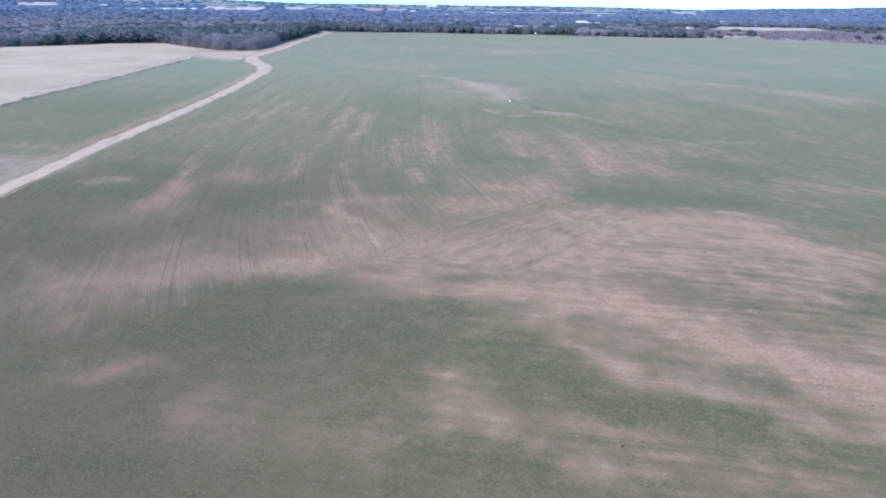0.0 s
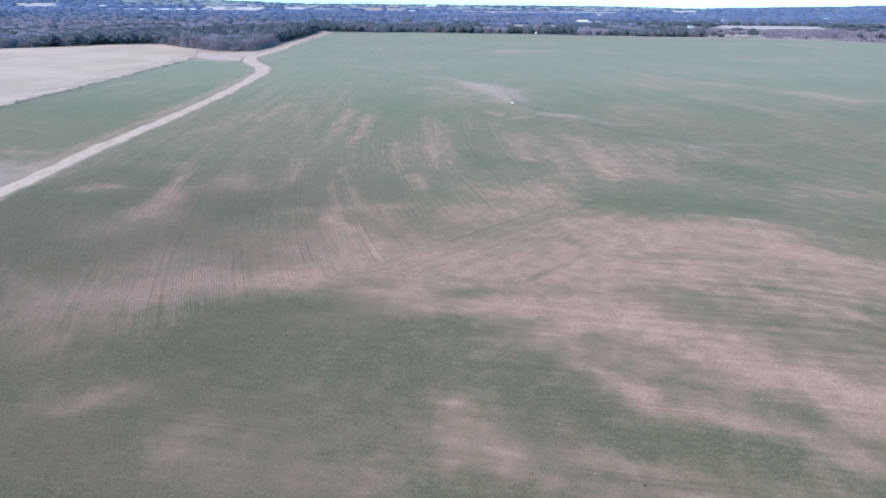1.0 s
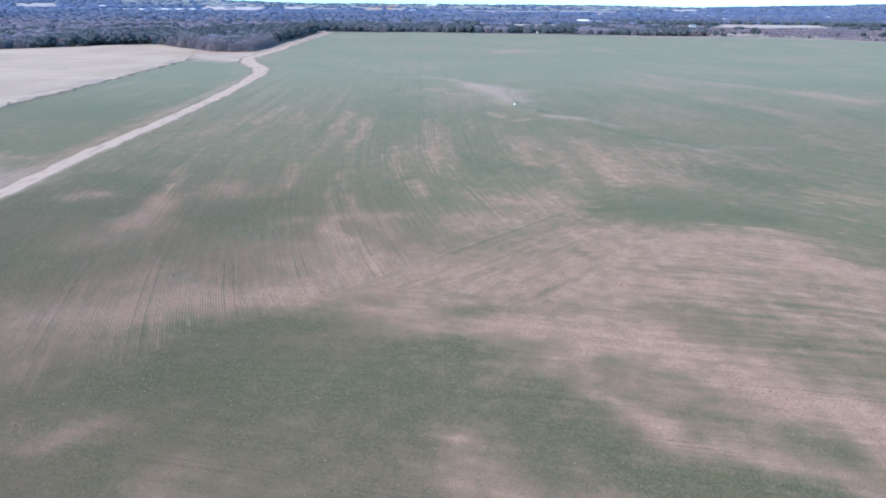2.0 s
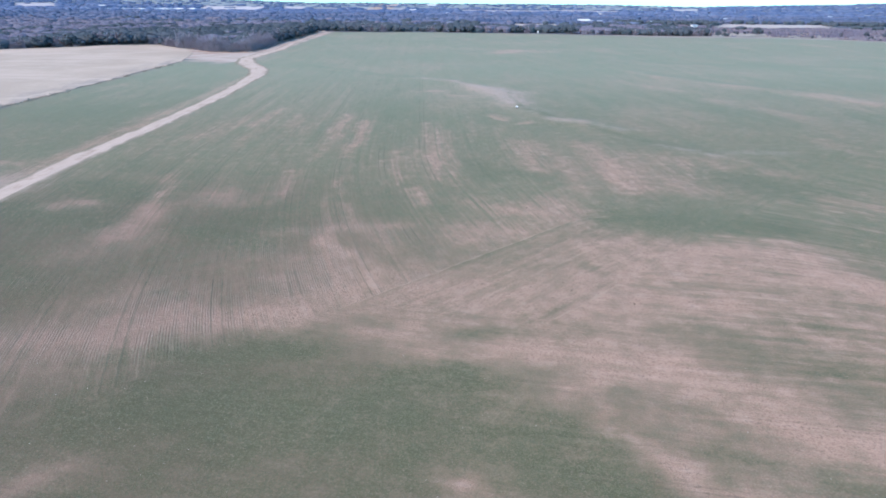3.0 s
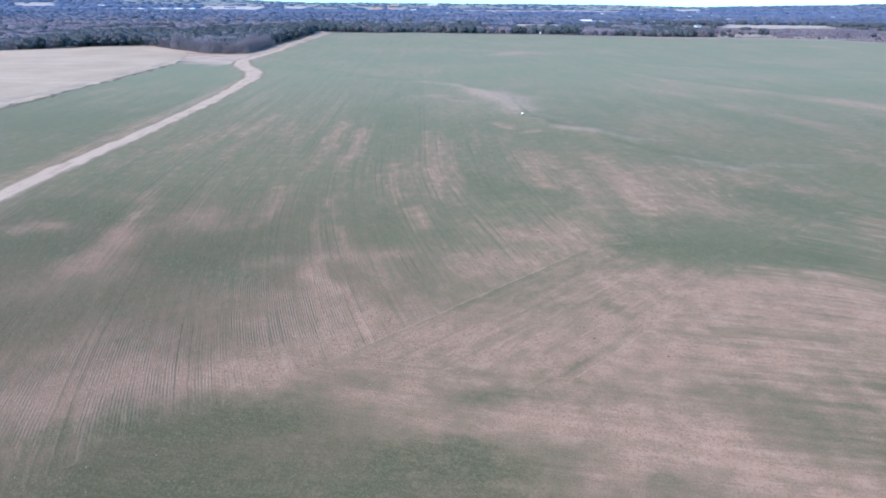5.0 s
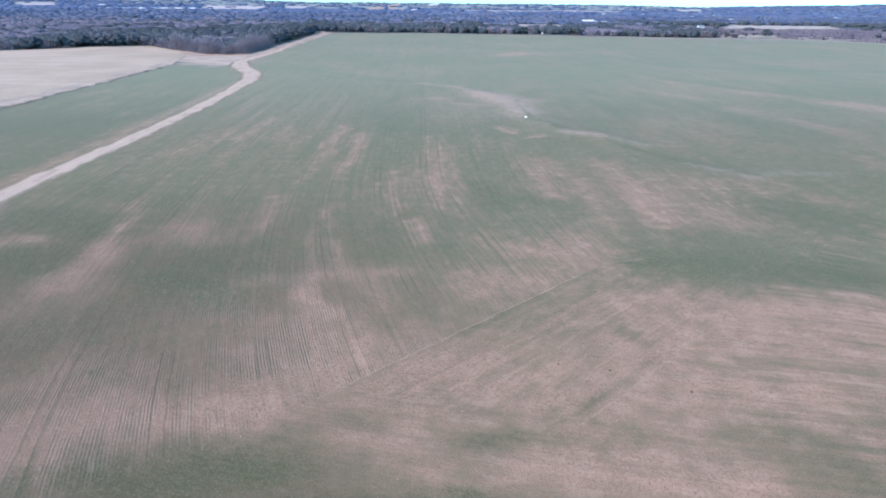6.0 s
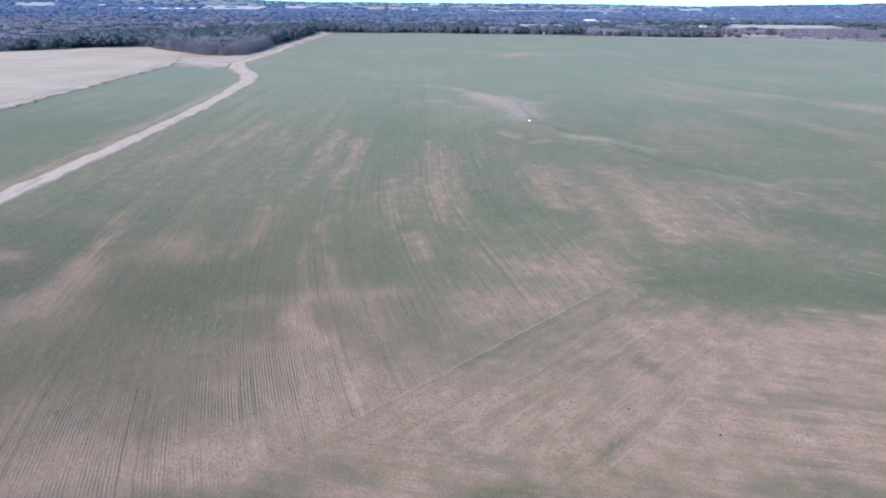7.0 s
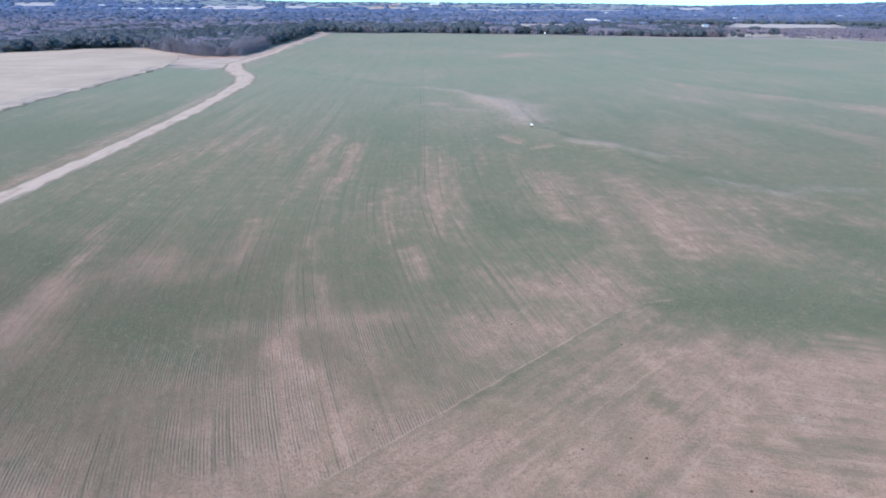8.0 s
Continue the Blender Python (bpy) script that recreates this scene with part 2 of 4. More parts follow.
    ribs = s.add(ribs, s.mul(s.add(drawn, -0.5), 0.25))
    crop = s.mix(s.mul(s.fit(ribs, 0.0, 0.16), 0.36), crop, (0.085, 0.075, 0.055))
    crop = s.mix(s.mul(s.fit(ribs, 0.0, -0.16), 0.22), crop, (0.44, 0.37, 0.28))
    crop = s.mix(s.mul(s.fit(crumb, 0.53, 0.72), 0.26), crop, (0.46, 0.375, 0.275))
    crop = s.mix(s.mul(s.fit(crumb, 0.49, 0.30), 0.28), crop, (0.075, 0.064, 0.046))
    clod = s.noise(s.join(s.mul(phi, 1.7), s.mul(run, 1.0), 11.0), 1.0, 5.0, 0.7)
    crop = s.mix(s.mul(s.fit(clod, 0.52, 0.70), s.add(s.mul(in_c, -0.13), 0.26)), crop, (0.090, 0.080, 0.056))
    crop = s.mix(s.mul(s.fit(clod, 0.47, 0.32), s.add(s.mul(in_c, -0.12), 0.18)), crop, (0.47, 0.36, 0.265))
    crop = s.mix(s.mul(tram, 0.42), crop, (0.10, 0.10, 0.07))
    crop = s.mix(s.mul(wheel, s.fit(fine, 0.45, 0.6, 0.1, 0.55)), crop, (0.085, 0.075, 0.055))
    crop = s.mix(s.mul(s.fit(mid, 0.55, 0.8), 0.25), crop, (0.26, 0.215, 0.13))
    crop = s.mix(s.mul(seam, s.fit(mid, 0.35, 0.6, 0.05, 0.36)), crop, (0.42, 0.365, 0.25))
    # dead leaves and last year's straw lie on the southern part; the west also carries painted lens falloff
    south = s.fit(s.add(y, s.mul(s.add(big, -0.5), 60.0)), 85.0, 45.0)
    south = s.mul(south, s.fit(x, 48.0, 12.0, 0.25, 1.0))
    # brown of the west, with the lens's corner darkening put into it
    west = s.mul(s.fit(x, 22.0, -22.0), s.fit(y, 180.0, 112.0))
    dry = s.mul(s.math("MAXIMUM", s.mul(south, 0.5), west), s.fit(s.add(mid, s.mul(s.add(fine, -0.5), 0.6)), 0.25, 0.75, 0.4, 1.0))
    dry = s.mul(dry, s.math("SUBTRACT", 1.0, s.math("MINIMUM", s.add(s.mul(lush, 1.3), bare), 1.0)))
    crop = s.mix(s.mul(dry, 0.55), crop, s.mix(s.fit(y, 92.0, 70.0), (0.105, 0.082, 0.050), (0.122, 0.098, 0.064)))
    # rough winter grass and leaf litter outside the crop, bleached pasture in the clearings
    rough = s.mix(s.noise(p, 0.05, 6.0, 0.65), (0.068, 0.076, 0.092), (0.104, 0.106, 0.120))
    straw = s.mix(s.noise(p, 0.02, 5.0, 0.6), (0.38, 0.325, 0.26), (0.48, 0.42, 0.345))
    weeds = s.fit(s.noise(s.join(s.mul(x, 0.10), s.mul(y, 0.16), 0.0), 1.0, 5.0, 0.65), 0.48, 0.66)
    straw = s.mix(s.mul(weeds, 0.6), straw, s.mix(s.fit(y, 600.0, 800.0), (0.27, 0.205, 0.155), (0.23, 0.195, 0.17)))
    trodden = s.fit(s.noise(p, 0.16, 5.0, 0.65), 0.45, 0.65)
    straw = s.mix(s.mul(trodden, 0.4), straw, (0.44, 0.36, 0.29))
    # distance haze put into the ground colour: bluer plain, paler clearings and ridge
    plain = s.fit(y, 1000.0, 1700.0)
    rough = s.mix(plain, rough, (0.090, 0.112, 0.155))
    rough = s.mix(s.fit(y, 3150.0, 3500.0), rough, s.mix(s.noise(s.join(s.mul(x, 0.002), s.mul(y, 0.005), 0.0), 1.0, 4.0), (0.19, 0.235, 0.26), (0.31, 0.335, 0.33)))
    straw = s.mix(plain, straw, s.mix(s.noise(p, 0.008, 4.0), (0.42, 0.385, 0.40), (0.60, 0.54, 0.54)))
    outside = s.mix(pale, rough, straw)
    # wheel tracks, hoof-worn strips and red earth round the bend of the road
    wear = s.noise(s.join(s.mul(x, 0.035), s.mul(y, 0.10), 6.0), 1.0, 5.0, 0.65)
    worn = s.mix(s.fit(wear, 0.48, 0.62), (0.50, 0.405, 0.335), (0.345, 0.268, 0.222))
    worn = s.mix(s.mul(s.fit(s.add(s.noise(s.join(s.mul(x, 0.03), s.mul(y, 0.09), 2.0), 1.0, 4.0), s.fit(y, 480.0, 520.0, -0.06, 0.04)), 0.52, 0.62), 0.75), worn, (0.37, 0.225, 0.165))
    worn = s.mix(s.mul(s.fit(fine, 0.45, 0.7), 0.3), worn, (0.22, 0.185, 0.15))
    outside = s.mix(s.layer("worn"), outside, worn)
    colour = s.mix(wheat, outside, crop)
    relief = s.add(s.add(s.mul(fine, 0.5), s.mul(grit, 0.35)), s.mul(s.mul(rows, show), -0.45))
    s.bump(relief, 0.14, 0.7)
    return s.done(colour)


def dirt_material():
    s = Shader("pale_caliche_dirt", 0.95, 0.15)
    p = s.place()
    x, y, _ = s.split(p)
    wide = s.noise(p, 0.12, 5.0, 0.6)
    long = s.noise(s.join(s.mul(x, 1.4), s.mul(y, 0.06), 0.0), 1.0, 4.0, 0.6)
    fine = s.noise(p, 2.5, 6.0, 0.7)
    c = s.mix(wide, (0.46, 0.355, 0.285), (0.59, 0.475, 0.390))
    c = s.mix(s.mul(s.fit(long, 0.45, 0.7), 0.6), c, (0.36, 0.285, 0.235))
    c = s.mix(s.mul(s.fit(fine, 0.5, 0.8), 0.5), c, (0.24, 0.20, 0.165))
    torn = s.add(s.mul(s.add(s.noise(s.join(s.mul(x, 0.30), s.mul(y, 0.10), 4.0), 1.0, 5.0, 0.65), -0.5), 2.2), s.mul(s.add(fine, -0.5), 0.5))
    verge = s.fit(s.add(s.layer("verge"), torn), 0.12, 0.95)
    c = s.mix(s.mul(s.fit(torn, 0.0, 0.45), 0.5), c, (0.42, 0.285, 0.220))
    c = s.mix(verge, c, s.mix(fine, (0.15, 0.16, 0.105), (0.33, 0.25, 0.19)))
    s.bump(s.add(s.mul(fine, 0.7), long), 0.08)
    return s.done(c)


def stubble_material():
    s = Shader("bleached_stubble", 0.95, 0.12)
    p = s.place()
    x, y, _ = s.split(p)
    wide = s.noise(p, 0.018, 6.0, 0.6, 0.6)
    swath = s.noise(s.join(s.mul(x, 0.01), s.mul(y, 0.12), 0.0), 1.0, 5.0, 0.6)
    mid = s.noise(p, 0.4, 6.0, 0.65)
    fine = s.noise(p, 3.0, 6.0, 0.7)
    c = s.mix(s.fit(wide, 0.3, 0.7), (0.425, 0.345, 0.268), (0.530, 0.432, 0.347))
    c = s.mix(s.mul(s.fit(swath, 0.48, 0.7), 0.4), c, (0.33, 0.28, 0.225))
    c = s.mix(s.mul(s.fit(mid, 0.5, 0.75), 0.45), c, (0.570, 0.472, 0.388))
    # weedy margin along the wheat
    margin = s.mul(s.fit(x, -192.0, -170.0), s.fit(s.noise(s.join(s.mul(x, 0.14), s.mul(y, 0.05), 0.0), 1.0, 5.0, 0.65), 0.42, 0.62))
    c = s.mix(s.mul(margin, 0.75), c, (0.29, 0.26, 0.235))
    c = s.mix(s.mul(s.fit(fine, 0.5, 0.8), 0.5), c, (0.25, 0.205, 0.165))
    s.bump(s.add(mid, fine), 0.12)
    return s.done(c)


def foliage_material(name, dark, light, dry, per_object=False):
    s = Shader(name, 0.85, 0.1)
    p = s.place()
    x, y, _ = s.split(p)
    c = s.mix(s.fit(s.noise(s.join(s.mul(x, 0.02), s.mul(y, 0.05), 0.0), 1.0, 4.0, 0.6), 0.36, 0.64), dark, light)
    c = s.mix(s.mul(s.island(), 0.12), c, light)
    c = s.mix(s.mul(s.fit(s.noise(p, 0.012, 3.0), 0.42, 0.62), 0.6), c, dry)
    if per_object:
        c = s.mix(s.mul(s.chance(), 0.5), c, dry)
    c = s.mix(s.mul(s.noise(p, 0.35, 3.0), 0.35), c, dark)
    return s.done(c)


def bark_material(name, dark, light):
    s = Shader(name, 0.9, 0.2)
    p = s.place()
    n = s.noise(p, 4.0, 5.0, 0.65)
    s.bump(n, 0.03)
    return s.done(s.mix(s.mul(s.add(n, s.island()), 0.5), dark, light))


def plain_material(name, colour, worn, roughness=0.6, metal=0.0, scale=0.6):
    s = Shader(name, roughness, 0.35)
    s.surface.inputs["Metallic"].default_value = metal
    n = s.noise(s.place(), scale, 6.0, 0.65)
    return s.done(s.mix(s.mul(s.fit(n, 0.45, 0.75), 0.7), colour, worn))


GROUND = ground_material()
DIRT = dirt_material()
STUBBLE = stubble_material()
WHEAT_LEAF = foliage_material("wheat_leaf", (0.100, 0.123, 0.076), (0.160, 0.181, 0.112), (0.22, 0.185, 0.115))
# The blue in the woods' base colours stands in for aerial haze, most far off.
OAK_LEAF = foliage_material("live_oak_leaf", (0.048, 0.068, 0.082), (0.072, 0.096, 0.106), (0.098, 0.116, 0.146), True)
FAR_CEDAR_HAZED = foliage_material("hazed_distant_cedar_leaf", (0.07, 0.116, 0.222), (0.09, 0.14, 0.256), (0.118, 0.168, 0.286))
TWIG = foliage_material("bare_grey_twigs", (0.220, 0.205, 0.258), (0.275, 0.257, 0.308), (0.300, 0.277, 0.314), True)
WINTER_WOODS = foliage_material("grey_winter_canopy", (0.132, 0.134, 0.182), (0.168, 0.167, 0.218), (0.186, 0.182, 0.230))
FAR_TWIG_HAZED = foliage_material("hazed_distant_brush", (0.112, 0.156, 0.256), (0.136, 0.180, 0.288), (0.164, 0.204, 0.310))
CEDAR_HAZED = foliage_material("hazed_cedar_leaf", (0.064, 0.096, 0.166), (0.086, 0.124, 0.204), (0.112, 0.15, 0.232))
BRUSH_HAZED = foliage_material("hazed_brush", (0.104, 0.13, 0.205), (0.132, 0.16, 0.24), (0.16, 0.184, 0.262))
MAUVE_BRUSH = foliage_material("mauve_brush", (0.115, 0.108, 0.150), (0.172, 0.164, 0.212), (0.225, 0.200, 0.212))
DRY_BRUSH = foliage_material("dry_brush", (0.20, 0.178, 0.155), (0.30, 0.268, 0.235), (0.35, 0.31, 0.265))
BARK = bark_material("grey_bark", (0.07, 0.06, 0.055), (0.19, 0.17, 0.155))
WHITE_METAL = plain_material("white_painted_metal", (0.80, 0.80, 0.78), (0.62, 0.58, 0.52), 0.45)
GREY_METAL = plain_material("galvanised_roof", (0.55, 0.57, 0.60), (0.40, 0.37, 0.34), 0.4, 0.6)
CREAM_WALL = plain_material("cream_siding", (0.66, 0.62, 0.55), (0.50, 0.46, 0.40), 0.7)
WHITE_PLASTIC = plain_material("white_plastic", (0.80, 0.80, 0.78), (0.55, 0.50, 0.42), 0.4, 0.0, 3.0)
BLACK_RUBBER = plain_material("black_rubber", (0.03, 0.03, 0.03), (0.07, 0.06, 0.05), 0.8, 0.0, 4.0)
WINDOW_GLASS = plain_material("dark_window_glass", (0.03, 0.035, 0.04), (0.06, 0.065, 0.07), 0.08)
DUNG = plain_material("dry_dung", (0.045, 0.038, 0.030), (0.12, 0.095, 0.07), 0.95, 0.0, 6.0)
LIMESTONE = plain_material("limestone", (0.42, 0.36, 0.30), (0.30, 0.25, 0.20), 0.85, 0.0, 5.0)

# ---- the plan ----
# Strips of thin or failed wheat, part by part of the field: from x, y to x, y, half width, strength.
SOIL_SOUTHWEST = [
    (-52, 81, -39, 82, 4.6, 0.55), (-51, 81, -41, 82, 2.1, 0.5), (-41, 86, -29, 86, 2.8, 0.5), (-34, 86, -18, 87, 2.7, 0.6),
    (-57, 73, -41, 75, 5.0, 0.25), (-48, 67, -47, 70, 1.4, 0.3), (-37, 56, -35, 59, 1.4, 0.4), (-42, 57, -34, 57, 2.5, 0.22),
    (-25, 49, -23, 52, 1.3, 0.3), (-24, 48, -3, 46, 3.2, 0.2), (-67, 91, -56, 80, 1.5, 0.25), (-50, 91, -44, 94, 3.8, 0.3),
]
SOIL_SOUTH = [
    (-9, 82, -2, 84, 1.8, 0.45), (-4, 82, 1, 78, 1.3, 0.4), (-4, 78, 9, 77, 2.0, 0.35), (4, 56, 6, 52, 1.4, 0.45),
    (3, 50, 9, 48, 1.2, 0.4), (2, 47, 12, 45, 0.9, 0.35), (12, 48, 17, 46, 1.3, 0.25), (14, 42, 17, 41, 0.8, 0.35),
    (18, 47, 24, 44, 1.1, 0.22), (17, 42, 42, 37, 3.4, 0.2), (9, 78, 23, 79, 1.3, 0.6), (13, 77, 31, 74, 2.4, 0.75),
    (15, 69, 19, 70, 1.3, 0.55), (21, 72, 31, 71, 2.1, 0.5),
]
SOIL_SOUTHEAST = [
    (30, 71, 40, 67, 2.8, 0.6), (36, 64, 40, 61, 2.6, 0.65), (40, 61, 48, 58, 1.8, 0.8), (46, 58, 54, 53, 2.8, 0.75),
    (46, 53, 52, 50, 2.2, 0.6), (19, 65, 24, 57, 1.6, 0.4), (24, 57, 33, 52, 1.6, 0.5), (34, 51, 41, 47, 1.4, 0.4),
    (42, 46, 47, 44, 1.5, 0.4), (26, 63, 35, 57, 2.5, 0.3), (52, 63, 59, 59, 1.9, 0.35), (46, 71, 64, 66, 3.2, 0.28),
]
SOIL_EAST = [
    (34, 109, 65, 109, 3.7, 0.45), (46, 106, 67, 103, 2.7, 0.6), (65, 100, 70, 91, 3.4, 0.65), (70, 91, 81, 87, 3.2, 0.6),
    (31, 101, 61, 95, 7.5, 0.45), (31, 90, 44, 88, 2.2, 0.55), (27, 96, 32, 93, 3.8, 0.4), (43, 86, 69, 81, 3.8, 0.35),
    (45, 79, 60, 75, 2.3, 0.42), (90, 134, 112, 127, 3.8, 0.3), (-14, 93, 24, 86, 5.2, 0.33), (20, 90, 28, 85, 2.8, 0.3),
]
SOIL_SEAM = [
    (-3, 94, 9, 97, 1.6, 0.3), (16, 93, 18, 94, 0.9, 0.45), (30, 109, 38, 113, 1.3, 0.55), (39, 106, 47, 105, 1.0, 0.5),
    (48, 108, 58, 105, 1.4, 0.4), (27, 92, 32, 91, 0.8, 0.5), (31, 90, 37, 90, 0.8, 0.55), (23, 101, 32, 97, 2.7, 0.2),
    (36, 100, 53, 99, 2.7, 0.25), (6, 115, 10, 113, 1.9, 0.42), (8, 119, 19, 117, 3.3, 0.4), (29, 135, 33, 128, 4.1, 0.4),
    (26, 127, 30, 121, 2.9, 0.3), (-13, 97, 12, 92, 7.0, 0.24), (8, 88, 30, 84, 6.0, 0.2), (2, 94, 34, 116, 4.5, 0.2),
]
SOIL_ROWS = [
    (-1, 145, 0, 135, 1.6, 0.5), (-18, 121, -3, 121, 1.7, 0.35), (-9, 118, -5, 112, 2.1, 0.25), (-18, 114, -14, 107, 1.5, 0.85),
    (-15, 104, -8, 100, 1.5, 0.35), (-22, 107, -18, 105, 1.1, 0.25), (-23, 99, -22, 98, 0.8, 0.35), (-26, 99, -24, 97, 0.7, 0.35),
    (-35, 95, -33, 94, 0.6, 0.35), (-39, 88, -19, 86, 1.9, 0.45), (-32, 106, -16, 104, 5.5, 0.32), (-12, 96, 1, 101, 2.4, 0.22),
    (10, 134, 23, 128, 2.7, 0.3), (16, 129, 23, 132, 1.3, 0.3), (-27, 118, -19, 118, 2.5, 0.25), (-42, 94, -12, 95, 6.0, 0.22),
]
SOIL_WEST = [
    (-33, 161, -32, 143, 1.6, 0.35), (-32, 145, -33, 135, 1.0, 0.3), (-49, 143, -40, 136, 3.0, 0.35), (-58, 133, -55, 119, 2.0, 0.55),
    (-60, 143, -56, 128, 1.1, 0.55), (-63, 158, -59, 141, 1.8, 0.28), (-60, 119, -55, 116, 1.2, 0.3), (-29, 242, -29, 201, 1.9, 0.5),
    (-20, 229, -20, 190, 1.8, 0.6), (-22, 189, -22, 176, 1.4, 0.3), (-56, 254, -60, 220, 1.8, 0.4), (-47, 242, -47, 218, 1.4, 0.3),
    (-66, 233, -73, 199, 3.3, 0.22), (-28, 196, -30, 176, 1.6, 0.2),
]
SOIL_FINGERS = [
    (31, 195, 30, 160, 2.9, 0.42), (35, 190, 39, 171, 2.4, 0.3), (39, 167, 37, 142, 2.6, 0.34), (50, 190, 49, 160, 4.0, 0.38),
    (52, 171, 49, 142, 3.2, 0.42), (48, 157, 49, 146, 2.0, 0.34), (60, 180, 53, 144, 3.1, 0.24), (68, 175, 68, 147, 6.1, 0.27),
    (62, 153, 62, 144, 2.5, 0.3), (73, 173, 72, 163, 1.8, 0.26), (81, 173, 81, 163, 2.1, 0.26), (88, 175, 89, 166, 3.8, 0.21),
    (91, 159, 97, 156, 2.6, 0.26),
]
SOIL_COLUMNS = [
    (2, 229, 4, 172, 2.8, 0.25), (9, 214, 8, 148, 0.9, 0.23), (-7, 185, -6, 154, 1.5, 0.22), (3, 176, 3, 154, 2.5, 0.22),
    (19, 237, 15, 195, 0.8, 0.14), (-2, 201, -2, 160, 0.7, 0.18), (26, 221, 26, 176, 1.4, 0.14),
]
SOIL_LINES = [
    (-21.8, 140, -18, 114, 0.7, 0.32), (-20.8, 154, -15.3, 119, 0.8, 0.34), (-16.2, 134, -12.8, 118, 0.7, 0.4), (1, 226, 1.6, 190, 1.3, 0.2),
    (6.5, 226, 3.4, 152, 0.6, 0.28), (3, 187, 2.2, 163, 1.0, 0.24), (-7.5, 182, -6.8, 148, 0.6, 0.2), (-11.3, 172, -10, 141, 0.5, 0.14),
    (-19.9, 172, -19.8, 150, 0.5, 0.15),
]
SOIL_TERRACE = [
    (-2, 358, 17, 342, 2.6, 0.35), (17, 342, 32, 312, 2.7, 0.6), (27, 321, 42, 299, 6.4, 0.6), (34, 310, 41, 271, 6.0, 0.7),
    (40, 261, 47, 247, 2.9, 0.32), (49, 232, 59, 225, 2.3, 0.5), (59, 225, 70, 213, 2.0, 0.25), (5, 306, 8, 305, 3.5, 0.5),
    (14, 293, 19, 290, 2.0, 0.45), (27, 240, 31, 231, 1.5, 0.6), (35, 224, 41, 227, 1.4, 0.55), (71, 542, 89, 567, 10.2, 0.85),
    (51, 301, 55, 301, 4.4, 0.25), (76, 190, 87, 179, 2.0, 0.28), (90, 182, 108, 180, 2.0, 0.16),
]
SOIL_NORTHEAST = [
    (133, 395, 142, 364, 4.2, 0.4), (142, 364, 166, 326, 7.4, 0.25), (172, 326, 198, 298, 8.8, 0.32), (192, 293, 202, 271, 8.6, 0.42),
    (115, 335, 132, 309, 3.2, 0.25), (134, 280, 145, 247, 4.6, 0.25), (150, 241, 151, 236, 2.7, 0.25), (57, 470, 83, 415, 5.7, 0.15),
    (130, 196, 131, 179, 2.8, 0.2),
]
SOIL_ROADSIDE = [
    (-110, 150, -100, 147, 7.0, 0.65), (-102, 133, -99, 138, 5.0, 0.65), (-78, 134, -73, 136, 2.4, 0.65), (-59, 116, -55, 135, 2.4, 0.45),
    (-61, 108, -52, 114, 4.4, 0.3), (-48, 138, -44, 143, 4.2, 0.25), (-118, 170, -109, 168, 2.8, 0.5),
]
SOIL = [SOIL_SOUTHWEST, SOIL_SOUTH, SOIL_SOUTHEAST, SOIL_EAST, SOIL_SEAM, SOIL_ROWS, SOIL_WEST, SOIL_FINGERS, SOIL_COLUMNS, SOIL_LINES, SOIL_TERRACE, SOIL_NORTHEAST, SOIL_ROADSIDE]
SILT = SOIL_TERRACE[:7] + SOIL_TERRACE[13:] + SOIL_ROADSIDE[:2]
# Hollows and terrace channels, where the wheat stands thicker.
LUSH_SOUTHWEST = [
    (-38, 78, -14, 80, 2.7, 0.45), (-33, 67, -23, 68, 5.8, 0.5), (-21, 64, -3, 66, 5.2, 0.5), (-37, 44, -26, 42, 2.0, 0.4),
    (-7, 69, 3, 73, 2.9, 0.45), (-49, 58, -45, 57, 1.9, 0.3), (-34, 54, -27, 50, 1.5, 0.25), (-92, 135, -63, 124, 5.3, 0.5),
    (-35, 131, -25, 133, 7.4, 0.2), (-6, 131, 8, 133, 7.3, 0.16), (-82, 108, -64, 99, 3.8, 0.3),
]
LUSH_SOUTHEAST = [
    (-3, 61, 11, 60, 2.8, 0.28), (3, 64, 19, 62, 1.9, 0.28), (11, 57, 20, 54, 1.6, 0.35), (-2, 44, 11, 41, 1.6, 0.35),
    (19, 51, 33, 48, 2.0, 0.45), (32, 47, 35, 47, 1.7, 0.4), (38, 43, 44, 40, 1.2, 0.35), (44, 72, 66, 68, 2.7, 0.2),
    (38, 56, 42, 52, 1.6, 0.35), (7, 82, 13, 82, 2.3, 0.5), (28, 61, 34, 58, 1.1, 0.25),
]
LUSH_BELT = [
    (39, 124, 69, 120, 6.1, 0.5), (75, 153, 87, 144, 7.9, 0.4), (51, 138, 59, 128, 4.3, 0.3), (-14, 140, -5, 142, 5.4, 0.2),
    (13, 171, 17, 153, 2.8, 0.35), (23, 159, 29, 157, 3.4, 0.35), (2, 129, 5, 135, 1.4, 0.3), (-44, 119, -31, 113, 3.9, 0.5),
    (-36, 124, -30, 122, 4.8, 0.38), (-80, 149, -63, 141, 6.0, 0.5), (-80, 168, -59, 160, 4.4, 0.3), (15, 88, 18, 88, 2.2, 0.22),
    (27, 102, 29, 100, 1.8, 0.5), (30, 94, 32, 92, 1.2, 0.2), (-40, 94, -37, 92, 1.3, 0.3),
]
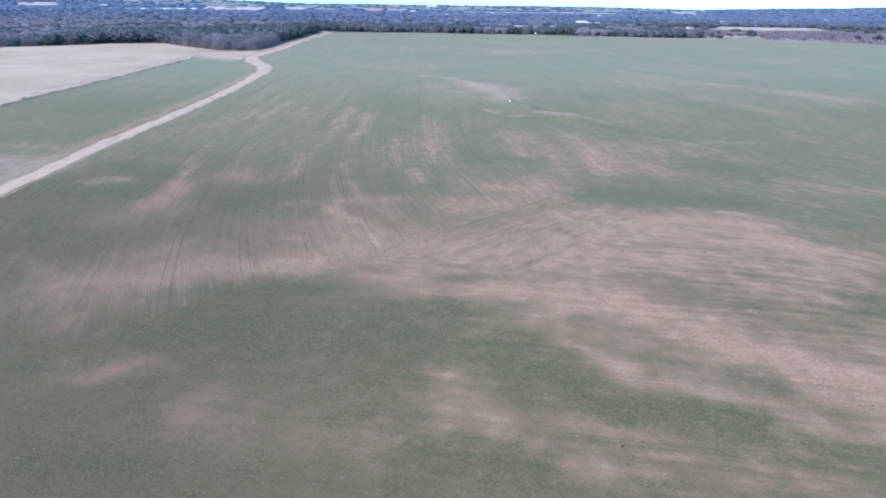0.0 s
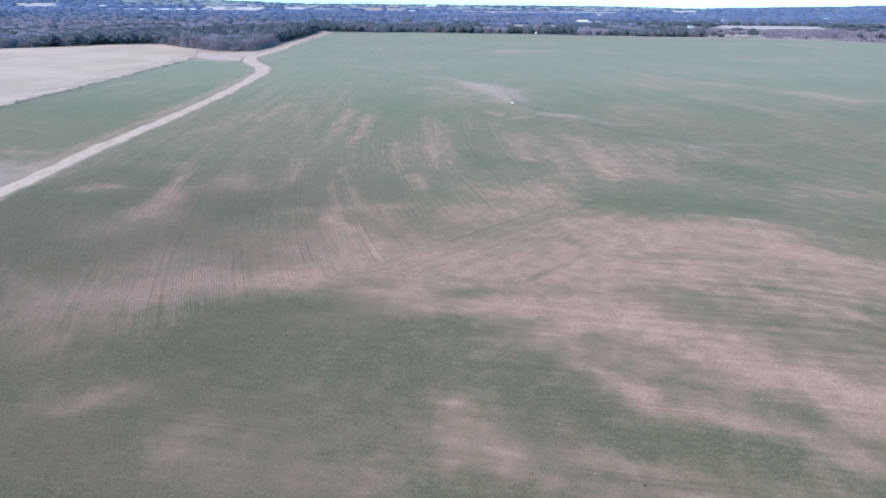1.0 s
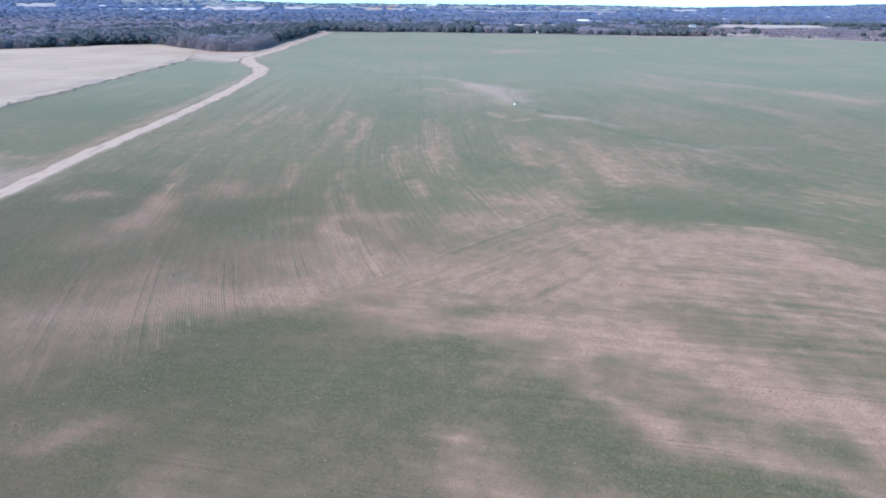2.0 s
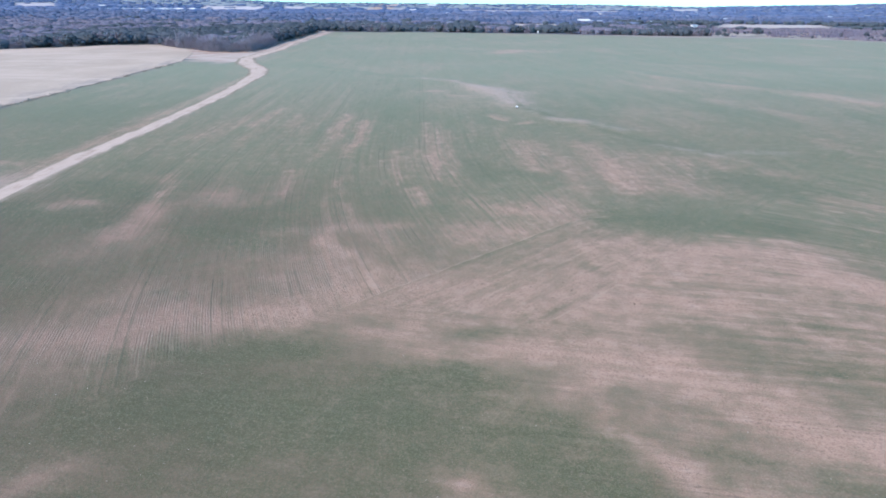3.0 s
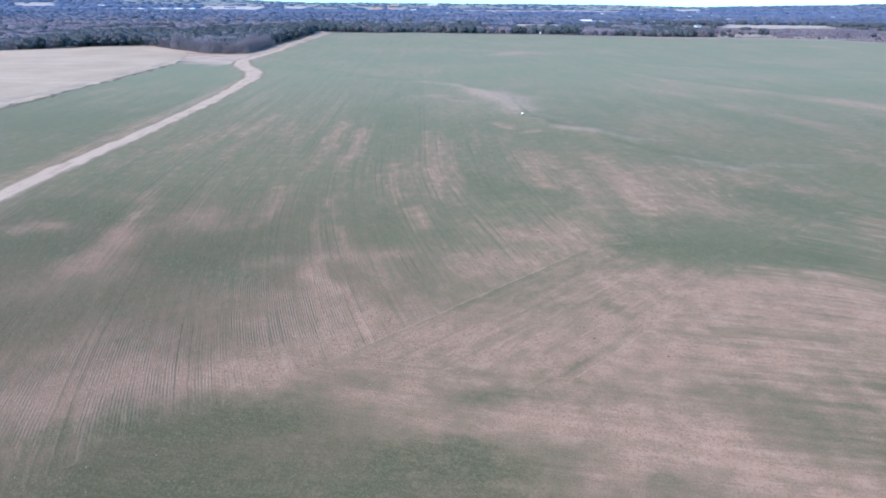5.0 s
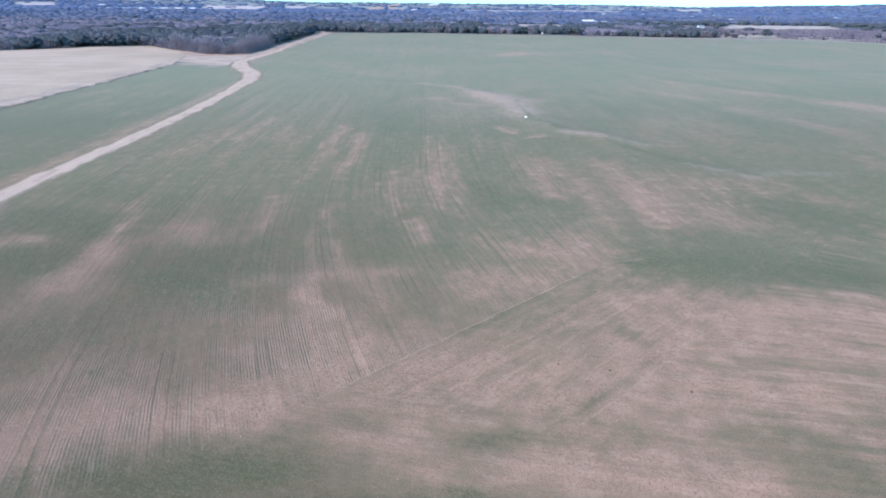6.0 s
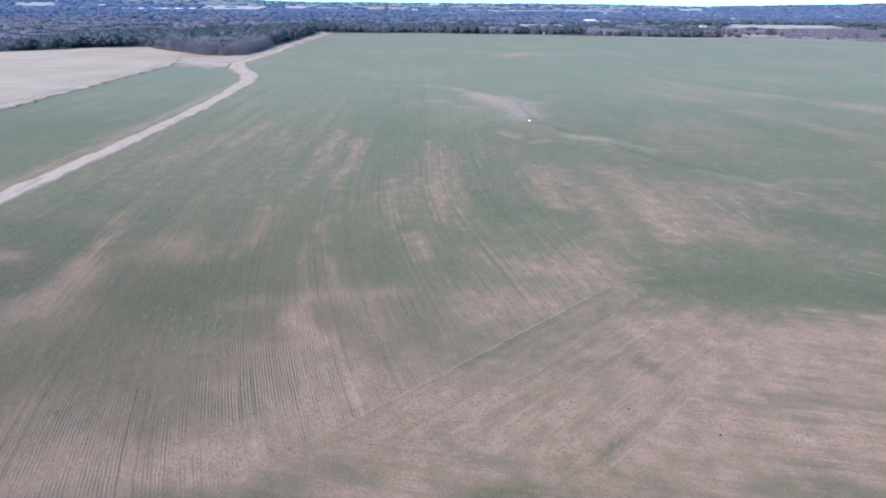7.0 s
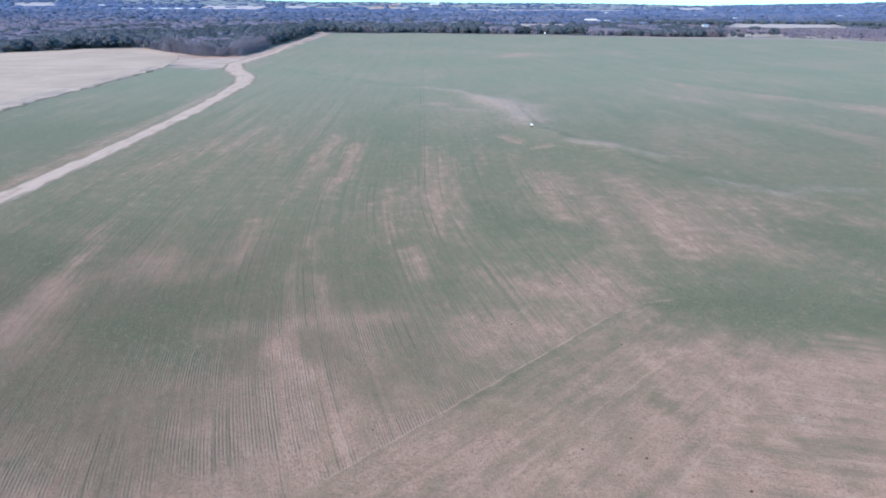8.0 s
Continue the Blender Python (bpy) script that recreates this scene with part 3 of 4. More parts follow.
LUSH_LINES = [
    (42, 301, 41, 260, 0.9, 0.7), (41, 259, 51, 239, 1.7, 0.7), (60, 218, 68, 201, 1.9, 0.5), (149, 381, 171, 341, 3.2, 0.4),
    (171, 341, 205, 300, 3.6, 0.4), (-85, 433, -18, 370, 2.4, 0.7), (-18, 370, -2, 363, 2.4, 0.6), (-72, 400, -15, 363, 2.2, 0.4),
    (180, 457, 322, 427, 4.3, 0.4), (68, 201, 87, 182, 2.9, 0.35), (-141, 223, -103, 268, 16.3, 0.3),
]
LUSH = [LUSH_SOUTHWEST, LUSH_SOUTHEAST, LUSH_BELT, LUSH_LINES]

# Clearings of bleached pasture in the wooded country: centre x, y, half widths, how bleached; their sides run up the valley.
CLEARINGS = [
    (-1870, 3110, 105, 260, 0.8), (-870, 2960, 165, 330, 1.0), (-1120, 2600, 110, 200, 0.55), (-625, 3160, 55, 300, 0.9), (-475, 3110, 70, 220, 0.5),
    (-180, 3160, 110, 200, 0.5), (390, 2950, 200, 190, 0.7), (735, 3050, 145, 190, 0.7), (140, 1115, 24, 80, 0.7), (218, 1165, 50, 150, 0.9),
    (850, 3060, 140, 150, 0.8), (1560, 3600, 90, 180, 0.8), (735, 1265, 118, 115, 1.0), (2050, 2730, 100, 140, 0.5), (560, 930, 120, 75, 0.8), (720, 900, 150, 110, 0.6),
]


def smooth(v, low, high):
    t = np.clip((v - low) / (high - low), 0, 1)
    return t * t * (3 - 2 * t)


def waves(x, y, size, seed):
    """Smooth noise from a few crossed sines, about -1 to 1."""
    r = np.random.RandomState(seed)
    total = np.zeros_like(x)
    for k in range(7):
        a, s, f = r.uniform(0, 2 * math.pi), r.uniform(0, 2 * math.pi), r.uniform(0.6, 1.9)
        total += np.sin((x * math.cos(a) + y * math.sin(a)) * 2 * math.pi * f / size + s)
    return total / 3.0


def strip(x, y, row):
    x0, y0, x1, y1, w, k = row
    dx, dy = x1 - x0, y1 - y0
    t = np.clip(((x - x0) * dx + (y - y0) * dy) / (dx * dx + dy * dy + 1e-6), 0, 1)
    d = np.hypot(x - x0 - t * dx, y - y0 - t * dy)
    return k * np.exp(-((d / w) ** 2))


def far_edge(x):
    """Where the trees begin beyond the crop."""
    west = np.interp(x, [-900, -361, -297, -247, -211, -167, -150], [430, 535, 595, 606, 570, 530, 535])
    east = np.interp(x, [-138, -36, 40, 116, 189, 259, 321, 404, 476, 540, 600, 720, 1500], [892, 897, 905, 890, 878, 862, 838, 844, 840, 800, 710, 570, 200])
    return np.where(x < -138, west, east)


RIDGE_BEARING = [-1.0, -0.656, -0.484, -0.308, -0.199, -0.130, -0.04, 0.051, 0.142, 0.277, 0.374, 0.449, 0.515, 0.609, 0.704, 0.735, 0.769, 1.1]
RIDGE_HEIGHT = [58, 56, 52, 40, 24, 23, 25, 26, 27, 29, 25, 20, 26, 37, 45, 54, 55, 50]


def height(x, y):
    x, y = np.asarray(x, float), np.asarray(y, float)
    h = 0.22 * waves(x, y, 170, 3) + 0.05 * waves(x, y, 21, 4)
    for row in SOIL_TERRACE[:7] + SOIL_NORTHEAST[:4]:
        h += 0.35 * strip(x, y, (*row[:4], 7.0, 1.0))
    ridge = np.interp(x / np.maximum(y, 1.0), RIDGE_BEARING, RIDGE_HEIGHT)
    return h + np.where(y > 0, ridge * smooth(y, 2600, 4650), 0) + 1.5 * waves(x, y, 700, 9) * smooth(y, 1100, 1800)


def bare_share(x, y):
    reach = 0.8
    wx, wy = x + (0.9 * waves(x, y, 19, 11) + 0.4 * waves(x, y, 7, 12)) * reach, y + (0.9 * waves(x, y, 21, 13) + 0.4 * waves(x, y, 8, 14)) * reach
    left = np.ones_like(x)
    for rows in SOIL:
        for x0, y0, x1, y1, w, k in rows:
            left *= 1 - np.minimum(0.5 * strip(wx, wy, (x0, y0, x1, y1, w * 1.7, k)) + 0.65 * strip(wx, wy, (x0, y0, x1, y1, w * 1.05, k)), 0.95)
    verge = 0.55 * np.exp(-(((x + 99.5 + 0.8 * waves(x, y, 19, 15)) / 3.0) ** 2)) * smooth(y, 395, 360)
    return 1 - left * (1 - verge)


def sparse_share(x, y):
    """Round the bare strips the stand is thinner and browner."""
    left = np.ones_like(x)
    for rows in SOIL:
        for x0, y0, x1, y1, w, k in rows:
            left *= 1 - 0.42 * strip(x, y, (x0, y0, x1, y1, w * 3.0 + 1.0, k))
    return 1 - left


def lush_share(x, y):
    wx, wy = x + 1.2 * waves(x, y, 29, 21), y + 1.2 * waves(x, y, 27, 22)
    g = np.zeros_like(x)
    for rows in LUSH:
        for x0, y0, x1, y1, w, k in rows:
            g = np.maximum(g, strip(wx, wy, (x0, y0, x1, y1, w * 1.15, k)))
    return g


def row_place(x, y):
    """Moves points of the crop onto the nearest drill row."""
    ya = np.minimum(y - 90, 100)
    bend = np.interp(x, [-45, -20, 5, 50], [0.7, 1.0, 1.0, 0.15])
    phi_a = x + bend * (0.36 * ya - 0.0018 * ya * ya)
    phi_b = (x - SEAM_X) * SEAM_NX + (y - SEAM_Y) * SEAM_NY
    turn = 0.016 * np.maximum(x - 24, 0) ** 2
    phi_c = y + 0.20 * x + 0.010 * np.maximum(x - 55, 0) ** 2
    in_a = (phi_b + turn > 0) & (y > np.interp(x, [-48, -24], [62, 80]))
    in_b = ~in_a & (phi_b < 4) & (phi_b > -22) & (y + 0.25 * x > 89)
    off_a, off_b, off_c = (phi - (np.round(phi / ROW - 0.75) + 0.75) * ROW for phi in (phi_a, phi_b, phi_c))
    nx = np.where(in_a, x - off_a, np.where(in_b, x - off_b * SEAM_NX, x))
    ny = np.where(in_a, y, np.where(in_b, y - off_b * SEAM_NY, y - off_c))
    return nx, ny


# ---- building helpers ----
def mesh_from(name, verts, faces, material, smooth_faces=False):
    """A mesh from arrays: verts (n, 3) and faces (m, 3) or (m, 4)."""
    verts, faces = np.asarray(verts, np.float32), np.asarray(faces, np.int32)
    k = faces.shape[1]
    me = bpy.data.meshes.new(name)
    me.vertices.add(len(verts))
    me.vertices.foreach_set("co", verts.ravel())
    me.loops.add(faces.size)
    me.loops.foreach_set("vertex_index", faces.ravel())
    me.polygons.add(len(faces))
    me.polygons.foreach_set("loop_start", np.arange(0, faces.size, k, dtype=np.int32))
    me.polygons.foreach_set("loop_total", np.full(len(faces), k, np.int32))
    me.polygons.foreach_set("use_smooth", np.full(len(faces), smooth_faces))
    me.materials.append(material)
    me.update(calc_edges=True)
    me.validate()
    return me


def part(name, bm, material, parent, label=""):
    me = bpy.data.meshes.new(name)
    bm.to_mesh(me)
    bm.free()
    me.materials.append(material)
    ob = new(name, me)
    ob.parent = parent
    return tagged(ob, label)


def lattice(xs, ys):
    gx, gy = np.meshgrid(xs, ys)
    nx, ny = len(xs), len(ys)
    i = (np.arange(ny - 1)[:, None] * nx + np.arange(nx - 1)[None, :]).ravel()
    return gx.ravel(), gy.ravel(), np.stack([i, i + 1, i + nx + 1, i + nx], 1)


def set_layer(me, name, values):
    me.attributes.new(name, "FLOAT", "POINT").data.foreach_set("value", np.asarray(values, np.float32))


def spread(start, end, first, growth):
    out, step = [start], first
    while out[-1] < end:
        out.append(out[-1] + step)
        step *= growth
    return np.array(out)


# ---- ground ----
def build_ground():
    side = np.concatenate([np.arange(0, 100, 1.0), np.arange(100, 620, 3.5), spread(620, 7000, 4.0, 1.05)])
    xs = np.concatenate([-side[:0:-1], side])
    ys = np.concatenate([-spread(0, 6500, 8.0, 1.5)[:0:-1], np.arange(0, 24, 4.0), np.arange(24, 190, 1.0), spread(190, 6500, 1.2, 1.012)])
    x, y, faces = lattice(xs, ys)
    me = mesh_from("ground", np.stack([x, y, height(x, y)], 1), faces, GROUND, True)
    jag = 3.0 * waves(x, y, 30, 31)
    inside = smooth(far_edge(x) - np.where(x > -134, np.interp(x, [100, 330], [8, 34]), 12) - y + jag, -4, 4) * smooth(x + 167.5 + 0.6 * waves(x, y, 14, 33), -1.5, 1.5)
    # worn ground at the road's bend and along the trees
    worn = smooth(np.hypot((x + 147) / 24, (y - 487) / 50) + 0.16 * waves(x, y, 20, 34) + 0.08 * waves(x, y, 7, 37), 1.2, 0.8)
    worn = np.maximum(worn, smooth(x, -270, -258) * smooth(x, -140, -150) * smooth(y, 462, 472))
    worn = np.maximum(worn, smooth(np.abs(x + 131 + 2 * waves(x, y, 40, 35)), 10, 6) * smooth(y, 500, 530) * smooth(y, 900, 870))
    pale = np.zeros_like(x)
    for cx, cy, wx, wy, k in CLEARINGS:
        pale = np.maximum(pale, k * smooth(np.maximum(abs(x - cx - (y - cy) * cx / cy) / wx, abs(y - cy) / wy) + 0.14 * waves(x, y, 120, 36) + 0.12 * waves(x, y * 0.5, 47, 38), 1.15, 0.85))
    edge_strip = 0.7 * smooth(np.abs(y - far_edge(x) + 14), 24, 17) * smooth(x, 120, 330)
    set_layer(me, "bare", bare_share(x, y))
    set_layer(me, "sparse", sparse_share(x, y))
    silt = np.zeros_like(x)
    for x0, y0, x1, y1, w, k in SILT:
        silt = np.maximum(silt, strip(x, y, (x0, y0, x1, y1, w * 1.8, 1.0)))
    set_layer(me, "silt", silt)
    set_layer(me, "lush", np.maximum(lush_share(x, y), 0.18 * smooth(x, -94, -104) * smooth(x, -170, -160)))
    set_layer(me, "wheat", inside * (1 - worn))
    set_layer(me, "worn", worn)
    set_layer(me, "pale", np.clip(np.maximum(np.maximum(pale, worn), edge_strip), 0, 1))
    tagged(new("ground", me), "winter wheat field with pinkish bare strips, grazed pasture and wooded plain", "field", kind="structure")


def build_road():
    """The caliche track: straight along the crop, a bend to the west, then north beside the trees."""
    points = [(-94, -300), (-93.5, 60), (-94, 130), (-94.6, 175), (-92.8, 220), (-92.2, 280), (-93.5, 325), (-96, 368), (-102, 397), (-110, 415), (-122, 440), (-131, 474), (-128, 510), (-125, 560), (-131, 640), (-134, 725), (-137, 826), (-138, 896), (-150, 960)]
    widths = [5.2, 5.2, 5.2, 5.2, 5.2, 5.6, 6.6, 8.4, 10.0, 11.0, 11.5, 9.0, 8.5, 7.0, 5.5, 5.0, 5.0, 5.0, 5.0]
    px, py = np.array(points, float).T
    t = np.concatenate([[0], np.cumsum(np.hypot(np.diff(px), np.diff(py)))])
    u = np.arange(0, t[-1], 1.5)
    cx, cy, w = np.interp(u, t, px), np.interp(u, t, py), np.interp(u, t, widths)
    for _ in range(12):
        cx[1:-1], cy[1:-1] = (cx[:-2] + cx[1:-1] * 2 + cx[2:]) / 4, (cy[:-2] + cy[1:-1] * 2 + cy[2:]) / 4
    tx, ty = np.gradient(cx), np.gradient(cy)
    n = np.hypot(tx, ty)
    nx, ny = ty / n, -tx / n
    across = np.array([-1.35, -1.0, -0.72, -0.5, -0.25, 0, 0.25, 0.5, 0.72, 1.0, 1.35])
    drop = np.array([-0.06, 0.02, 0.04, 0.0, 0.03, 0.06, 0.03, 0.0, 0.04, 0.02, -0.06])
    verge = np.array([1.0, 0.62, 0.12, 0.0, 0.06, 0.18, 0.06, 0.0, 0.12, 0.62, 1.0])
    ragged = 0.5 * w[:, None] * across[None, :] + np.where(abs(across) > 0.6, 1.0, 0.2) * (0.3 * waves(u[:, None] + 60 * np.sign(across)[None, :], across[None, :] * 9 + 0 * u[:, None], 13, 41) + 0.15 * waves(u[:, None] + 90 * np.sign(across)[None, :], across[None, :] * 5 + 0 * u[:, None], 45, 42))
    x, y = cx[:, None] + nx[:, None] * ragged, cy[:, None] + ny[:, None] * ragged
    z = height(x, y) + 0.06 + drop
    k = len(across)
    i = (np.arange(len(u) - 1)[:, None] * k + np.arange(k - 1)).ravel()
    me = mesh_from("road", np.stack([x.ravel(), y.ravel(), z.ravel()], 1), np.stack([i, i + 1, i + k + 1, i + k], 1), DIRT, True)
    set_layer(me, "verge", np.tile(verge, len(u)))
    tagged(new("road", me), "pale caliche dirt track with two worn wheel ruts", "dirt road", kind="structure")


def build_stubble():
    xs = np.concatenate([-spread(168, 900, 2.0, 1.02)[::-1]])
    ys = np.arange(-60, 640, 3.0)
    x, y, faces = lattice(xs, ys)
    right = xs[-1]
    x = x + np.where(x > right - 2.5, 1.3 * waves(x * 0, y, 17, 51), 0)
    top = np.interp(x, [-900, -361, -297, -247, -205, -182, -168], [426, 531, 590, 600, 556, 505, 440])
    y = np.minimum(y, top + 1.5 * waves(x, y, 25, 52))
    z = height(x, y) + 0.10 + 0.04 * waves(x, y, 9, 53)
    me = mesh_from("stubble_field", np.stack([x, y, z], 1), faces, STUBBLE, True)
    tagged(new("stubble_field", me), "bleached straw-coloured stubble field beside the green wheat", "field", kind="structure")


# ---- plants ----
def unit(v):
    return v / np.maximum(np.linalg.norm(v, axis=-1, keepdims=True), 1e-6)


def leaf_quads(centres, size, rng, facing=None, loose=0.30):
    """Irregular four-sided leaf clumps, one at each centre, turned at random or loosely along facing."""
    n = len(centres)
    turn = unit(rng.normal(size=(n, 3)))
    normal = turn if facing is None else unit(facing + turn * loose)
    a = unit(np.cross(normal, rng.normal(size=(n, 3))))
    b = np.cross(normal, a)
    size = np.broadcast_to(np.asarray(size, float), (n,))[:, None]
    c = normal * size * 0.22
    k = rng.uniform(0.55, 1.25, (4, n, 1)) * size
    verts = np.stack([centres + a * k[0] - c, centres + b * k[1] + c, centres - a * k[2] - c, centres - b * k[3] + c], 1)
    return verts.reshape(-1, 3), np.arange(n * 4).reshape(n, 4)


def lumps(centres, half, rng, rings=4, sides=7, rough=0.22, top=1.0):
    """Rough rounded masses of foliage, one at each centre, with half widths (n, 3); open below."""
    n = len(centres)
    up = np.linspace(-0.55, 1.35, rings + 1)
    ring = np.stack([np.cos(up), np.sin(up)], 1)
    a = (np.arange(sides) * 2 * math.pi / sides)[None, None, :] + rng.uniform(0, 6.28, (n, 1, 1)) + rng.normal(size=(n, rings + 1, sides)) * 0.12
    reach = rng.uniform(1 - rough, 1 + rough, (n, rings + 1, sides)) * rng.uniform(0.9, 1.1, (n, 1, sides))
    r = ring[None, :, 0, None] * reach
    v = np.stack([np.cos(a) * r, np.sin(a) * r, ring[None, :, 1, None] * (0.35 + 0.65 * reach)], -1) * half[:, None, None, :] + centres[:, None, None, :]
    k = np.arange(rings)[:, None] * sides
    i, j = np.arange(sides)[None, :], (np.arange(sides)[None, :] + 1) % sides
    f = np.stack([k + i, k + j, k + j + sides, k + i + sides], -1).reshape(-1, 4)
    faces = f[None] + (np.arange(n) * (rings + 1) * sides)[:, None, None]
    return v.reshape(-1, 3), faces.reshape(-1, 4)


def both(a, b):
    return np.concatenate([a[0], b[0]]), np.concatenate([a[1], b[1] + len(a[0])])


def limb(bm, path, radii, sides=6):
    """A tapered limb along a path of points."""
    rings = []
    for i, (p, r) in enumerate(zip(path, radii)):
        ahead = (Vector(path[min(i + 1, len(path) - 1)]) - Vector(path[max(i - 1, 0)])).normalized()
        u = ahead.orthogonal().normalized()
        w = ahead.cross(u)
        rings.append([bm.verts.new(Vector(p) + (u * math.cos(2 * math.pi * k / sides) + w * math.sin(2 * math.pi * k / sides)) * r) for k in range(sides)])
    for lower, upper in zip(rings, rings[1:]):
        for k in range(sides):
            bm.faces.new((lower[k], lower[(k + 1) % sides], upper[(k + 1) % sides], upper[k]))
    bm.faces.new(rings[-1])


def bent(a, b, sway, rng, steps=4):
    a, b = np.array(a, float), np.array(b, float)
    return [tuple(a + (b - a) * t + rng.normal(size=3) * sway * math.sin(math.pi * t) * 0.6 + np.array([0, 0, sway * math.sin(math.pi * t)])) for t in np.linspace(0, 1, steps)]


def oak(tall, wide, seed):
    """An evergreen oak: short trunk, spreading limbs, a lobed crown that hangs low."""
    rng = np.random.RandomState(seed)
    tree = new("live_oak")
    bm = bmesh.new()
    fork = tall * 0.22
    limb(bm, bent((0, 0, -0.3), (0.2, 0.1, fork), 0.1, rng), [0.42, 0.36, 0.32, 0.30], 8)
    lobes = []
    for k in range(9):
        a = k * 2.4 + rng.uniform(-0.4, 0.4)
        r = wide * (0.62 if k < 6 else 0.25) * rng.uniform(0.75, 1.1)
        lobes.append((math.cos(a) * r, math.sin(a) * r, tall * (rng.uniform(0.36, 0.58) if k < 6 else rng.uniform(0.66, 0.78))))
    for c in lobes:
        limb(bm, bent((0.2, 0.1, fork - 0.2), c, 0.4, rng), [0.2, 0.15, 0.1, 0.05], 5)
    part("trunk", bm, BARK, tree, "short grey trunk with spreading limbs")
    dots, facing = [], []
    for c in lobes:
        d = unit(rng.normal(size=(48, 3)))
        facing.append(d + np.array(c) * 0.05)
        reach = rng.uniform(0.72, 1.08, (48, 1))
        dots.append(np.array(c) + d * reach * np.array([wide * 0.46, wide * 0.46, tall * 0.26]))
    dots = np.concatenate(dots)
    dots[:, 2] = np.maximum(dots[:, 2], rng.uniform(0.5, 1.6, len(dots)))
    solid = lumps(np.array(lobes), np.tile([wide * 0.34, wide * 0.34, tall * 0.19], (len(lobes), 1)), rng, 5, 9, 0.3)
    v, f = both(solid, leaf_quads(dots, rng.uniform(0.45, 0.95, len(dots)), rng, np.concatenate(facing)))
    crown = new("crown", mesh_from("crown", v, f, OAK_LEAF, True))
    crown.parent = tree
    return tagged(tree, "dark evergreen oak with a low rounded crown at the field's edge", "tree", "trees along the field's edge")


def bare_tree(tall, wide, seed):
    """A leafless tree: forked trunk, rising limbs and a haze of fine twigs."""
    rng = np.random.RandomState(seed)
    tree = new("bare_tree")
    bm = bmesh.new()
    fork = tall * 0.25
    limb(bm, bent((0, 0, -0.3), (0.1, 0.2, fork), 0.15, rng), [0.30, 0.26, 0.22, 0.20], 7)
    tips = []
    for k in range(9):
        a = k * 2.4 + rng.uniform(-0.4, 0.4)
        r = wide * rng.uniform(0.25, 0.85)
        tip = (math.cos(a) * r, math.sin(a) * r, tall * rng.uniform(0.55, 0.92))
        path = bent((0.1, 0.2, fork - 0.2), tip, 0.6, rng, 5)
        limb(bm, path, [0.14, 0.11, 0.08, 0.055, 0.03], 5)
        tips += path[1:]
    part("trunk", bm, BARK, tree, "forked grey trunk with bare limbs")
    tips = np.array(tips)
    # brush and low shoots round the foot
    a, r = rng.uniform(0, 6.28, 90), wide * rng.uniform(0.2, 0.95, 90)
    tips = np.concatenate([tips, np.stack([np.cos(a) * r, np.sin(a) * r, rng.uniform(0.3, 0.42 * tall, 90)], 1)])
    n = 2300
    start = tips[rng.randint(0, len(tips), n)] + rng.normal(size=(n, 3)) * 0.25
    way = unit(rng.normal(size=(n, 3)) + unit(start - np.array([0, 0, tall * 0.35])) * 1.2) * rng.uniform(0.8, 2.2, (n, 1))
    start[:, 2] = np.maximum(start[:, 2], 0.6)
    side = unit(np.cross(way, rng.normal(size=(n, 3)))) * rng.uniform(0.04, 0.10, (n, 1))
    v = np.stack([start - side, start + side, start + way + side * 0.3, start + way - side * 0.3], 1).reshape(-1, 3)
    v[:, 2] = np.maximum(v[:, 2], 0.3)
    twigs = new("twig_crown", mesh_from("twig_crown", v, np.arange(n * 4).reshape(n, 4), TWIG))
    twigs.parent = tree
    return tagged(tree, "leafless grey tree with a haze of fine twigs", "tree", "trees along the field's edge")


def shrub(tall, wide, seed):
    rng = np.random.RandomState(seed)
    bush = new("cedar_bush")
    bm = bmesh.new()
    for k in range(4):
        a = k * 1.6
        limb(bm, bent((0, 0, -0.2), (math.cos(a) * wide * 0.4, math.sin(a) * wide * 0.4, tall * 0.7), 0.15, rng), [0.10, 0.08, 0.05, 0.03], 5)
    part("stems", bm, BARK, bush)
    d = unit(rng.normal(size=(160, 3)))
    dots = d * rng.uniform(0.6, 1.05, (160, 1)) * np.array([wide, wide, tall * 0.52]) + np.array([0, 0, tall * 0.5])
    dots[:, 2] = np.maximum(dots[:, 2], 0.2)
    v, f = leaf_quads(dots, rng.uniform(0.3, 0.65, 160), rng, d)
    crown = new("crown", mesh_from("crown", v, f, OAK_LEAF))
    crown.parent = bush
    return tagged(bush, "low dark cedar bush in dry grass", "bush", "bushes in the dry grass")


